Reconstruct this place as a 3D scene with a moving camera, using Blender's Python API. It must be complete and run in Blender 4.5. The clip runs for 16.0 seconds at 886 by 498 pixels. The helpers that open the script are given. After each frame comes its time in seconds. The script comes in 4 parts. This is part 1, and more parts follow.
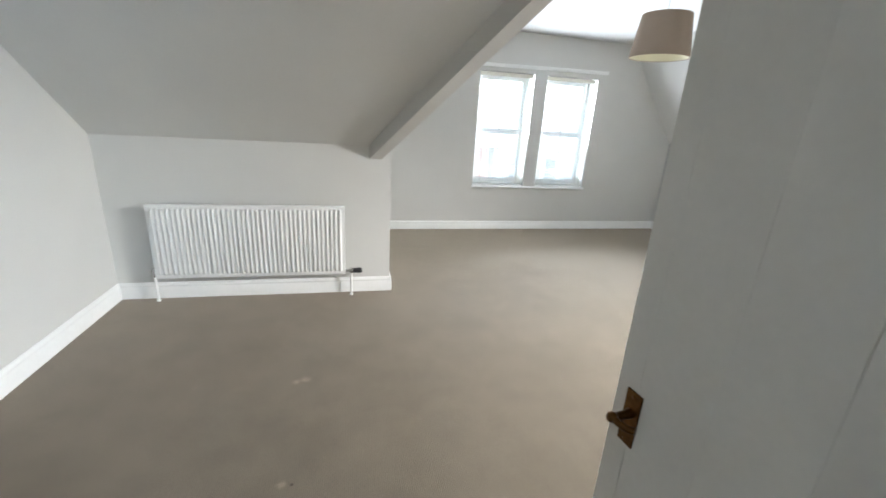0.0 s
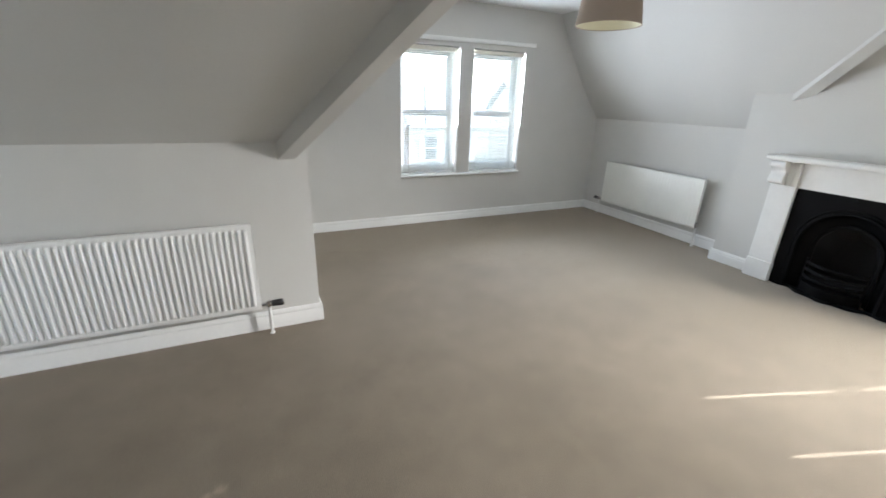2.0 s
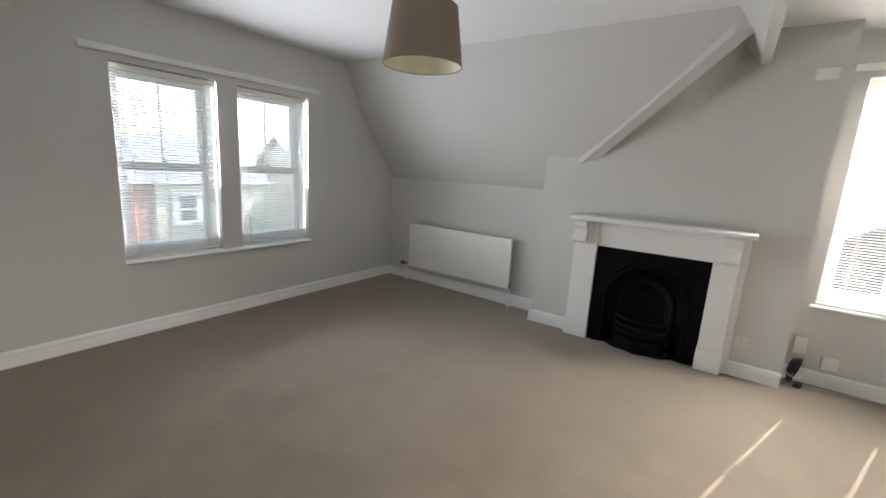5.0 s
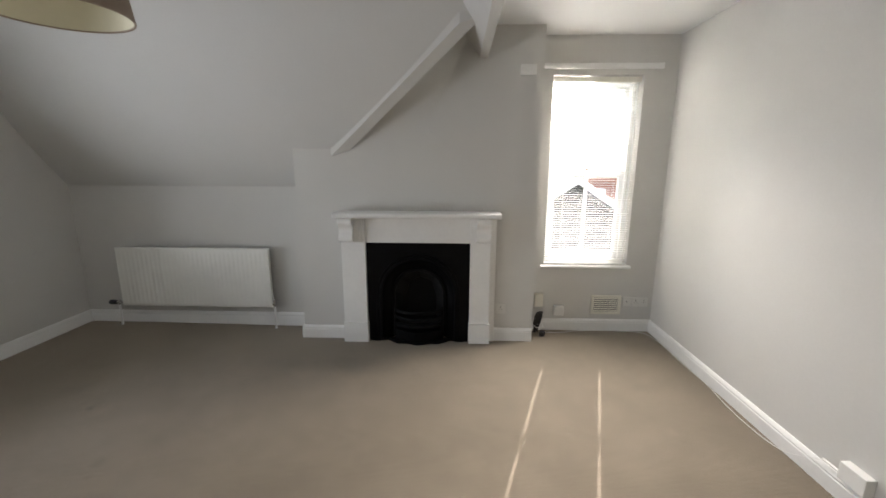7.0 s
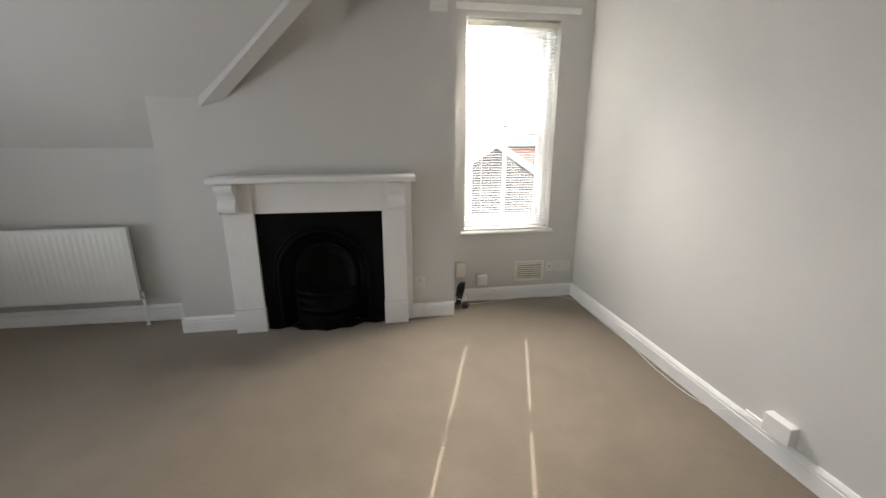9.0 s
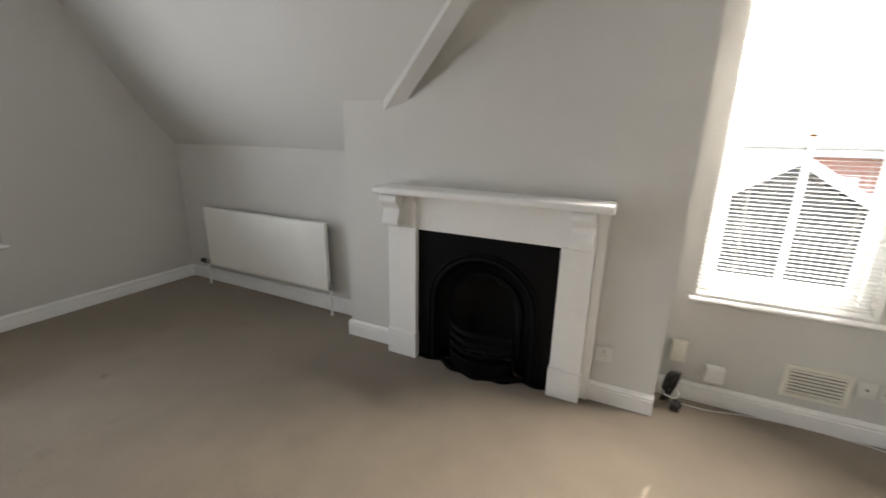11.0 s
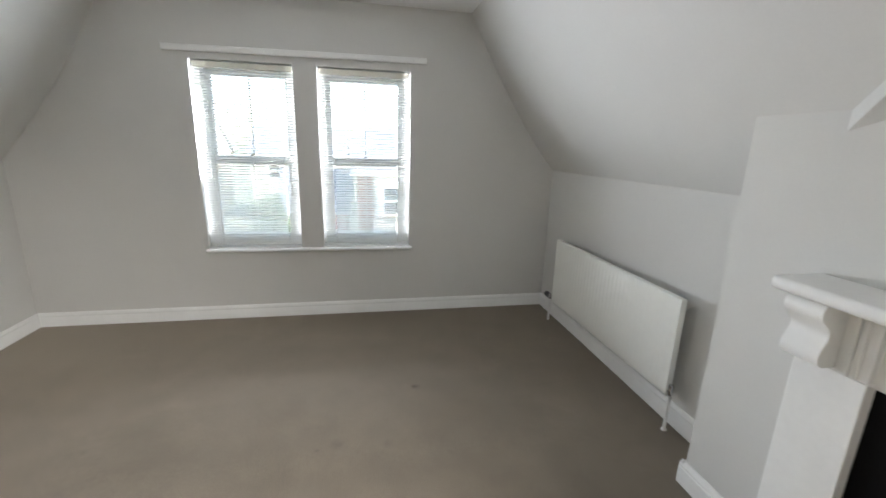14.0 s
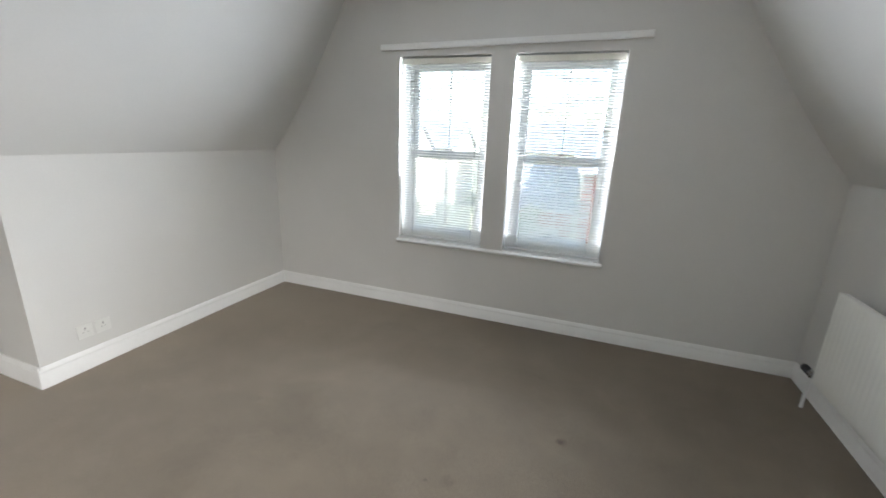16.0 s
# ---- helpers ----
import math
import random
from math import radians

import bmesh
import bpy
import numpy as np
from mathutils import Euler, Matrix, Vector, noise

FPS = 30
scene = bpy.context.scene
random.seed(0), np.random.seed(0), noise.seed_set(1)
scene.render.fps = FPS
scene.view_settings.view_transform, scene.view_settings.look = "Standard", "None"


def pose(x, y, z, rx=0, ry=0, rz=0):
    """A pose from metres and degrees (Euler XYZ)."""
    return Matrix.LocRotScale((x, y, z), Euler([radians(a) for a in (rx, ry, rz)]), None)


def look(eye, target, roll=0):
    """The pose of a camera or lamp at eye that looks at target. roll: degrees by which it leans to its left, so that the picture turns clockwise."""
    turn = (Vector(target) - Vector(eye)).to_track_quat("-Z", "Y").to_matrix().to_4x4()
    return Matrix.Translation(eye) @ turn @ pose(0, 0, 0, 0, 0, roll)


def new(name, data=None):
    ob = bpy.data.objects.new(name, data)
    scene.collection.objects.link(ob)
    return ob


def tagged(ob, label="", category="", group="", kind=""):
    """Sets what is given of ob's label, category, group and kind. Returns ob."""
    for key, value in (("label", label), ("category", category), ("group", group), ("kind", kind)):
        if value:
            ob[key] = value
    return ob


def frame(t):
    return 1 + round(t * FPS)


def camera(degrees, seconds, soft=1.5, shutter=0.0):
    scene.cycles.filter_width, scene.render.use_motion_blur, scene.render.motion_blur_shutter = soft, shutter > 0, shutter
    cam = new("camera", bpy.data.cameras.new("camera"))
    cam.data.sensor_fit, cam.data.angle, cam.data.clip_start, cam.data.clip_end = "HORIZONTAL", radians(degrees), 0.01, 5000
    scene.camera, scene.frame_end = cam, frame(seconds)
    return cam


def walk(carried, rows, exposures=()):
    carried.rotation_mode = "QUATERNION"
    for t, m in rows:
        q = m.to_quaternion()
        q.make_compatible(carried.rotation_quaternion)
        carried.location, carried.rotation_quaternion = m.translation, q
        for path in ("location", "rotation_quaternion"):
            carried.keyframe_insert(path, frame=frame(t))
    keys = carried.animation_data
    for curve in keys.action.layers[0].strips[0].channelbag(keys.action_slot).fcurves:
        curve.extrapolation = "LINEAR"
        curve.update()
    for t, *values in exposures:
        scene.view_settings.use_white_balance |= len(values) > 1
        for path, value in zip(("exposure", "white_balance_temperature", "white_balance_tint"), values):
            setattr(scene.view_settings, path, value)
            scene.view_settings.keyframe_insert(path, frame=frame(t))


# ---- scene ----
cam = camera(94.8, 16.0, soft=1.6, shutter=0.3)
PATH = [
    (0, (0.088, 0.068, 1.47), (0.528, 1.92, 0.858), 3.4),
    (0.5, (0.112, 0.166, 1.427), (0.330, 2.042, 0.77), 2.5),
    (1, (0.122, 0.295, 1.433), (0.22, 2.161, 0.722), 2.2),
    (1.5, (0.098, 0.512, 1.464), (0.528, 2.331, 0.75), 2.0),
    (2, (0.098, 0.718, 1.497), (0.897, 2.417, 0.808), 1.8),
    (2.5, (0.198, 0.945, 1.496), (1.179, 2.552, 0.819), 0.8),
    (3, (0.261, 1.106, 1.512), (1.431, 2.584, 0.844), 1.2),
    (3.2, (0.275, 1.184, 1.509), (1.535, 2.595, 0.859), 1.2),
    (5.3, (0.682, 1.757, 1.462), (2.378, 2.761, 1.126), 2.6),
    (5.5, (0.732, 1.806, 1.538), (2.511, 2.648, 1.182), 1.5),
    (6, (0.812, 1.88, 1.515), (2.732, 2.322, 1.171), 0.1),
    (6.5, (0.916, 1.878, 1.508), (2.873, 2.043, 1.134), 0.2),
    (7, (1.034, 1.846, 1.522), (2.99, 1.911, 1.108), 0.2),
    (7.5, (1.107, 1.824, 1.467), (3.047, 1.77, 0.986), 0.1),
    (8, (1.187, 1.872, 1.459), (3.101, 1.62, 0.935), 0.0),
    (8.2, (1.217, 1.872, 1.438), (3.117, 1.546, 0.906), -0.0),
    (10.3, (1.905, 1.410, 1.365), (3.845, 1.458, 0.880), 0.4),
    (10.5, (2.004, 1.389, 1.380), (3.918, 1.676, 0.879), 0.9),
    (11, (2.192, 1.404, 1.430), (3.932, 2.233, 0.893), 1.2),
    (11.5, (2.337, 1.446, 1.437), (3.877, 2.629, 0.956), 0.8),
    (12, (2.505, 1.541, 1.464), (3.837, 2.952, 0.979), 0.7),
    (12.5, (2.69, 1.563, 1.471), (3.686, 3.228, 0.985), 1.3),
    (13, (2.806, 1.558, 1.478), (3.535, 3.348, 0.966), 1.0),
    (13.5, (2.897, 1.696, 1.478), (3.474, 3.551, 1.0), 2.6),
    (14, (2.952, 1.84, 1.487), (3.329, 3.743, 1.003), 1.7),
    (14.5, (3.055, 1.961, 1.464), (3.091, 3.905, 0.996), 1.9),
    (15, (3.19, 2.027, 1.508), (2.897, 3.932, 0.975), 1.6),
    (15.5, (3.25, 2.126, 1.518), (2.817, 4.001, 0.972), 0.8),
    (16, (3.248, 2.267, 1.49), (2.586, 4.077, 0.956), 2.2),
]
EXPOSURES = [(0.0, 4.1, 6100, 11), (0.6, 4.15, 6100, 11), (1.2, 4.0, 6100, 11), (2.0, 3.72, 6100, 12), (3.2, 3.5, 6150, 12), (5.3, 3.0, 6550, 15), (7.0, 2.8, 6600, 15), (8.2, 2.75, 6600, 15), (10.3, 2.72, 6550, 15), (11.0, 3.05, 6700, 15), (11.5, 3.25, 6850, 15), (13.0, 3.4, 6700, 14), (14.5, 3.46, 6300, 13), (16.0, 3.42, 6250, 13)]
walk(cam, [(t, look(eye, target, roll)) for t, eye, target, roll in PATH], EXPOSURES)

# ---- daylight ----
SUN_TO = Vector((1.0, -0.339, 0.81)).normalized()
world = bpy.data.worlds.new("sky")
scene.world = world
world.use_nodes = True
wn = world.node_tree.nodes
sky = wn.new("ShaderNodeTexSky")
sky.sky_type = "NISHITA"
sky.sun_disc = False
sky.sun_elevation = math.asin(SUN_TO.z)
sky.sun_rotation = math.atan2(SUN_TO.x, SUN_TO.y)
sky.air_density, sky.dust_density, sky.ozone_density = 1.2, 1.2, 1.0
world.node_tree.links.new(sky.outputs[0], wn["Background"].inputs[0])
wn["Background"].inputs[1].default_value = 0.13
sun = new("sun", bpy.data.lights.new("sun", "SUN"))
sun.data.energy, sun.data.angle, sun.data.color = 3.5, radians(0.2), (1.0, 0.96, 0.90)
sun.matrix_world = look(SUN_TO * 50, (0, 0, 0))


def skylight(at, target, w, h, watts, colour, spread=165):
    """The sky's light that a window lets in: a narrow lamp at an edge of its opening."""
    ob = new("window_light", bpy.data.lights.new("window_light", "AREA"))
    ob.data.shape, ob.data.size, ob.data.size_y = "RECTANGLE", w, h
    ob.data.energy, ob.data.color, ob.data.spread = watts, colour, radians(spread)
    ob.matrix_world = look(at, target)


COOL, CLEAR = (0.88, 0.94, 1.0), (1.0, 0.965, 0.905)
for x0, x1 in ((1.709, 2.421), (2.619, 3.331)):
    for x in (x0, x1):
        skylight((x, 5.385, 1.62), (x, 0, 1.62), 0.012, 0.85, 0.34, COOL)
        # faint extra strip behind the blind, added to brighten its slats
        skylight((x, 5.448, 1.38), (x, 0, 1.38), 0.014, 1.30, 0.065, COOL)
    skylight(((x0 + x1) / 2, 5.382, 0.650), ((x0 + x1) / 2, 4.382, 1.12), 0.69, 0.012, 1.55, COOL, 125)
skylight((4.665, 1.046, 1.43), (0, 1.5, 1.43), 0.012, 1.56, 0.85, CLEAR, 125)
skylight((4.668, 0.69, 2.180), (3.668, 1.20, 1.12), 0.66, 0.014, 9.6, CLEAR, 88)
# an assumed, unseen landing window behind the doorway, added to light the west wall
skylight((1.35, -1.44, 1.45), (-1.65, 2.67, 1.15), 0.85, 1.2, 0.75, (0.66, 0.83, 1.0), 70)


# ---- materials ----
def material(name, colour, rough=0.5, metal=0.0, grain=(60.0, 0.04), stain=(3.0, 0.06), bump=0.0, bump_scale=200.0, spec=0.5):
    """A surface with colour variation at two scales and fine relief; colour is linear."""
    m = bpy.data.materials.new(name)
    m.use_nodes = True
    n, l = m.node_tree.nodes, m.node_tree.links
    b = n["Principled BSDF"]
    b.inputs["Roughness"].default_value, b.inputs["Metallic"].default_value = rough, metal
    b.inputs["Specular IOR Level"].default_value = spec
    co = n.new("ShaderNodeTexCoord")
    last = None
    for k, (scale, amount) in enumerate((stain, grain)):
        t = n.new("ShaderNodeTexNoise")
        t.inputs["Scale"].default_value, t.inputs["Detail"].default_value = scale, 4
        l.new(co.outputs["Object"], t.inputs["Vector"])
        mr = n.new("ShaderNodeMapRange")
        mr.inputs["From Min"].default_value, mr.inputs["From Max"].default_value = 0.3, 0.7
        mr.inputs["To Min"].default_value, mr.inputs["To Max"].default_value = 1 - amount, 1 + amount
        l.new(t.outputs["Fac"], mr.inputs["Value"])
        mx = n.new("ShaderNodeMix")
        mx.data_type, mx.blend_type = "RGBA", "MULTIPLY"
        mx.inputs["Factor"].default_value = 1.0
        if last is None:
            mx.inputs["A"].default_value = (*colour, 1)
        else:
            l.new(last, mx.inputs["A"])
        l.new(mr.outputs["Result"], mx.inputs["B"])
        last = mx.outputs["Result"]
    l.new(last, b.inputs["Base Color"])
    if bump:
        t = n.new("ShaderNodeTexNoise")
        t.inputs["Scale"].default_value, t.inputs["Detail"].default_value = bump_scale, 3
        l.new(co.outputs["Object"], t.inputs["Vector"])
        bp = n.new("ShaderNodeBump")
        bp.inputs["Strength"].default_value, bp.inputs["Distance"].default_value = bump, 0.002
        l.new(t.outputs["Fac"], bp.inputs["Height"])
        l.new(bp.outputs["Normal"], b.inputs["Normal"])
    return m


PAINT = material("wall_emulsion", (0.611, 0.603, 0.574), 0.75, grain=(90, 0.012), stain=(1.6, 0.02), bump=0.12, bump_scale=160, spec=0.3)
CEILING = material("ceiling_emulsion", (0.80, 0.80, 0.79), 0.8, grain=(90, 0.01), stain=(1.2, 0.015), bump=0.1, bump_scale=120, spec=0.25)
GLOSS = material("white_gloss_paint", (0.80, 0.80, 0.78), 0.42, grain=(40, 0.015), stain=(4, 0.03), bump=0.04, bump_scale=90)
DOORPAINT = material("door_paint", (0.74, 0.72, 0.67), 0.4, grain=(50, 0.015), stain=(5, 0.03), bump=0.08, bump_scale=60)
RADIATOR = material("radiator_enamel", (0.80, 0.80, 0.75), 0.3, grain=(30, 0.01), stain=(5, 0.02))
IRON = material("black_cast_iron", (0.0022, 0.0022, 0.0026), 0.5, 0.0, spec=0.10, grain=(120, 0.25), stain=(8, 0.3), bump=0.35, bump_scale=140)
SOOT = material("sooty_firebrick", (0.004, 0.004, 0.004), 0.9, grain=(60, 0.3), stain=(9, 0.3), bump=0.6, bump_scale=60)
FADEDPLASTIC = material("painted_over_plastic", (0.66, 0.655, 0.62), 0.5, grain=(60, 0.02), stain=(9, 0.03))
SLOT = material("socket_slot", (0.22, 0.21, 0.20), 0.6, grain=(60, 0.05), stain=(9, 0.05))
BRASS = material("aged_brass", (0.13, 0.066, 0.022), 0.3, 1.0, grain=(80, 0.2), stain=(20, 0.3), bump=0.1, bump_scale=120)
CHROME = material("chrome", (0.6, 0.6, 0.6), 0.2, 1.0, grain=(60, 0.05), stain=(20, 0.1))
DARKPLASTIC = material("dark_plastic", (0.02, 0.02, 0.021), 0.45, grain=(60, 0.1), stain=(9, 0.1))
WHITEPLASTIC = material("white_plastic", (0.78, 0.78, 0.75), 0.35, grain=(60, 0.01), stain=(9, 0.02))
CREAMPLASTIC = material("cream_plastic", (0.75, 0.73, 0.64), 0.4, grain=(60, 0.01), stain=(9, 0.03))
BLINDPAINT = material("blind_slat_enamel", (0.88, 0.88, 0.86), 0.4, grain=(60, 0.01), stain=(5, 0.02))


def let_light_through(m, colour, share):
    """Thin sheet: part of the light goes through it, scattered."""
    n, l = m.node_tree.nodes, m.node_tree.links
    tr, mix = n.new("ShaderNodeBsdfTranslucent"), n.new("ShaderNodeMixShader")
    tr.inputs["Color"].default_value = (*colour, 1)
    mix.inputs[0].default_value = share
    l.new(n["Principled BSDF"].outputs[0], mix.inputs[1])
    l.new(tr.outputs[0], mix.inputs[2])
    l.new(mix.outputs[0], n["Material Output"].inputs[0])


let_light_through(BLINDPAINT, (0.94, 0.94, 0.92), 0.6)
CORD = material("blind_cord", (0.72, 0.70, 0.64), 0.8, grain=(300, 0.1), stain=(9, 0.02))
UPVC = material("sash_paint", (0.85, 0.86, 0.86), 0.35, grain=(60, 0.01), stain=(5, 0.02))


def shade_cloth():
    """Woven lampshade cloth: lets some light through."""
    m = material("lampshade_cloth", (0.37, 0.30, 0.24), 0.85, grain=(350, 0.08), stain=(6, 0.03), bump=0.3, bump_scale=500, spec=0.2)
    let_light_through(m, (0.40, 0.31, 0.22), 0.25)
    return m


SHADE = shade_cloth()
LINING = material("lampshade_lining", (0.72, 0.68, 0.52), 0.6, grain=(60, 0.01), stain=(9, 0.03))


def glass():
    """A clear pane: lets light straight through, with a gloss that follows the angle."""
    m = bpy.data.materials.new("window_glass")
    m.use_nodes = True
    n, l = m.node_tree.nodes, m.node_tree.links
    n.remove(n["Principled BSDF"])
    tr, gl, fr, mix = (n.new("ShaderNode" + k) for k in ("BsdfTransparent", "BsdfGlossy", "Fresnel", "MixShader"))
    tr.inputs[0].default_value = (0.95, 0.97, 0.96, 1)
    gl.inputs["Roughness"].default_value = 0.02
    fr.inputs[0].default_value = 1.45
    l.new(fr.outputs[0], mix.inputs[0])
    l.new(tr.outputs[0], mix.inputs[1])
    l.new(gl.outputs[0], mix.inputs[2])
    l.new(mix.outputs[0], n["Material Output"].inputs[0])
    return m


GLASS = glass()


def carpet():
    """Beige-brown loop pile: fine ribs, tufts, worn patches and a few marks where furniture stood."""
    m = material("loop_pile_carpet", (0.172, 0.1435, 0.108), 0.95, grain=(260, 0.16), stain=(1.8, 0.08), spec=0.1)
    n, l = m.node_tree.nodes, m.node_tree.links
    b = n["Principled BSDF"]
    co = n.new("ShaderNodeTexCoord")
    last = b.inputs["Base Color"].links[0].from_socket
    # marks: place, radius, tint
    for x, y, r, c in ((3.242, 4.125, 0.03, 0.5), (-0.178, 2.166, 0.036, 1.5), (-0.223, 2.151, 0.028, 1.45), (-0.206, 1.459, 0.026, 1.5), (-0.163, 1.452, 0.01, 0.5), (-0.748, 2.168, 0.02, 1.18), (-0.722, 1.453, 0.018, 1.2), (1.863, 4.132, 0.02, 1.25), (2.699, 3.647, 0.016, 0.75), (1.597, 3.798, 0.03, 0.8), (1.546, 3.792, 0.03, 0.82), (2.795, 3.676, 0.05, 0.88), (3.048, 3.64, 0.04, 0.88), (3.264, 4.121, 0.035, 0.78), (3.169, 0.586, 0.05, 1.1), (1.889, 3.751, 0.35, 0.9), (1.558, 3.386, 0.4, 0.9)):
        d = n.new("ShaderNodeVectorMath")
        d.operation = "DISTANCE"
        d.inputs[1].default_value = (x, y, 0)
        wob = n.new("ShaderNodeTexNoise")
        wob.inputs["Scale"].default_value = 30
        l.new(co.outputs["Object"], wob.inputs["Vector"])
        l.new(co.outputs["Object"], d.inputs[0])
        ad = n.new("ShaderNodeMath")
        ad.operation = "MULTIPLY_ADD"
        l.new(wob.outputs["Fac"], ad.inputs[0])
        ad.inputs[1].default_value = r
        l.new(d.outputs["Value"], ad.inputs[2])
        mr = n.new("ShaderNodeMapRange")
        mr.interpolation_type = "SMOOTHSTEP"
        mr.inputs["From Min"].default_value, mr.inputs["From Max"].default_value = r * 0.5, r * 1.6
        mr.inputs["To Min"].default_value, mr.inputs["To Max"].default_value = c, 1.0
        l.new(ad.outputs[0], mr.inputs["Value"])
        mx = n.new("ShaderNodeMix")
        mx.data_type, mx.blend_type = "RGBA", "MULTIPLY"
        mx.inputs["Factor"].default_value = 1.0
        l.new(last, mx.inputs["A"])
        l.new(mr.outputs["Result"], mx.inputs["B"])
        last = mx.outputs["Result"]
    l.new(last, b.inputs["Base Color"])
    # looped ribs, 8 mm apart, and the loops along them
    rib = n.new("ShaderNodeTexWave")
    rib.wave_type, rib.bands_direction, rib.wave_profile = "BANDS", "X", "SIN"
    for key, value in (("Scale", 39.0), ("Distortion", 4.5), ("Detail", 3.0), ("Detail Scale", 3.5)):
        rib.inputs[key].default_value = value
    l.new(co.outputs["Object"], rib.inputs["Vector"])
    loop = n.new("ShaderNodeTexNoise")
    loop.inputs["Scale"].default_value, loop.inputs["Detail"].default_value = 190, 2
    l.new(co.outputs["Object"], loop.inputs["Vector"])
    add = n.new("ShaderNodeMath")
    add.operation = "MULTIPLY_ADD"
    l.new(loop.outputs["Fac"], add.inputs[0])
    add.inputs[1].default_value = 0.9
    l.new(rib.outputs["Fac"], add.inputs[2])
    # worn and brushed patches, where the ribs lie flatter
    worn = n.new("ShaderNodeTexNoise")
    worn.inputs["Scale"].default_value, worn.inputs["Detail"].default_value = 5.0, 5
    l.new(co.outputs["Object"], worn.inputs["Vector"])
    tone = n.new("ShaderNodeMapRange")
    for key, value in (("From Min", 0.35), ("From Max", 0.65), ("To Min", 0.95), ("To Max", 1.05)):
        tone.inputs[key].default_value = value
    l.new(worn.outputs["Fac"], tone.inputs["Value"])
    # shade between ribs and loops put into the colour: hollows darker, tops lighter
    deep = n.new("ShaderNodeMapRange")
    for key, value in (("From Min", 0.2), ("From Max", 1.5), ("To Min", 0.86), ("To Max", 1.12)):
        deep.inputs[key].default_value = value
    l.new(add.outputs[0], deep.inputs["Value"])
    for sock in (tone.outputs["Result"], deep.outputs["Result"]):
        mx = n.new("ShaderNodeMix")
        mx.data_type, mx.blend_type = "RGBA", "MULTIPLY"
        mx.inputs["Factor"].default_value = 1.0
        l.new(last, mx.inputs["A"])
        l.new(sock, mx.inputs["B"])
        last = mx.outputs["Result"]
    l.new(last, b.inputs["Base Color"])
    # pile seen along the floor catches the windows' light
    b.inputs["Sheen Weight"].default_value, b.inputs["Sheen Roughness"].default_value = 0.9, 0.36
    b.inputs["Sheen Tint"].default_value = (0.86, 0.77, 0.66, 1)
    bp = n.new("ShaderNodeBump")
    bp.inputs["Strength"].default_value, bp.inputs["Distance"].default_value = 0.30, 0.003
    l.new(add.outputs[0], bp.inputs["Height"])
    l.new(bp.outputs["Normal"], b.inputs["Normal"])
    return m


CARPET = carpet()


# ---- mesh helpers ----
def finish(ob, mat, smooth=False, bevel=0.0, angle=40):
    if mat:
        ob.data.materials.append(mat)
    if smooth:
        ob.data.polygons.foreach_set("use_smooth", [True] * len(ob.data.polygons))
        ob.data.set_sharp_from_angle(angle=radians(angle))
    if bevel:
        md = ob.modifiers.new("edge", "BEVEL")
        md.width, md.segments, md.limit_method = bevel, 2, "ANGLE"
    return ob


def thing(name, bm, mat, label="", category="", group="", kind="", smooth=False, bevel=0.0):
    """A top-level mesh."""
    me = bpy.data.meshes.new(name)
    bmesh.ops.recalc_face_normals(bm, faces=bm.faces)
    bm.to_mesh(me)
    bm.free()
    return tagged(finish(new(name, me), mat, smooth, bevel), label, category, group, kind)


def part(name, bm, mat, parent, label="", smooth=False, bevel=0.0):
    """One mesh under a thing or a part, in the thing's own space."""
    ob = thing(name, bm, mat, label, smooth=smooth, bevel=bevel)
    ob.parent = parent
    return ob


def base(name, at, label, category, group="", kind="", rz=0):
    """An Empty at a thing's base."""
    ob = new(name)
    ob.empty_display_size = 0.1
    ob.matrix_world = pose(*at, 0, 0, rz)
    return tagged(ob, label, category, group, kind)


def box(bm, x0, x1, y0, y1, z0, z1):
    v = [bm.verts.new((x, y, z)) for z in (z0, z1) for x, y in ((x0, y0), (x1, y0), (x1, y1), (x0, y1))]
    for f in ((3, 2, 1, 0), (4, 5, 6, 7), (0, 1, 5, 4), (1, 2, 6, 5), (2, 3, 7, 6), (3, 0, 4, 7)):
        bm.faces.new([v[i] for i in f])
    return bm


def boxes(*some):
    bm = bmesh.new()
    for b in some:
        box(bm, *b)
    return bm


def prism(bm, ring, shift):
    """A ring of points carried along a shift, closed at both ends."""
    a = [bm.verts.new(p) for p in ring]
    b = [bm.verts.new(Vector(p) + Vector(shift)) for p in ring]
    bm.faces.new(a[::-1])
    bm.faces.new(b)
    for i in range(len(a)):
        j = (i + 1) % len(a)
        bm.faces.new((a[i], a[j], b[j], b[i]))
    return bm


def lathe(bm, profile, steps=32, axis="z", closed=False):
    """A profile of (radius, height) turned about an axis."""
    rings = []
    for r, h in profile:
        ring = []
        for k in range(steps):
            a = 2 * math.pi * k / steps
            p = (r * math.cos(a), r * math.sin(a), h)
            ring.append(bm.verts.new({"z": p, "x": (p[2], p[0], p[1]), "y": (p[0], p[2], p[1])}[axis]))
        rings.append(ring)
    for a, b in zip(rings, rings[1:] + ([rings[0]] if closed else [])):
        for k in range(steps):
            bm.faces.new((a[k], a[(k + 1) % steps], b[(k + 1) % steps], b[k]))
    if not closed:
        bm.faces.new(rings[0][::-1])
        bm.faces.new(rings[-1])
    return bm


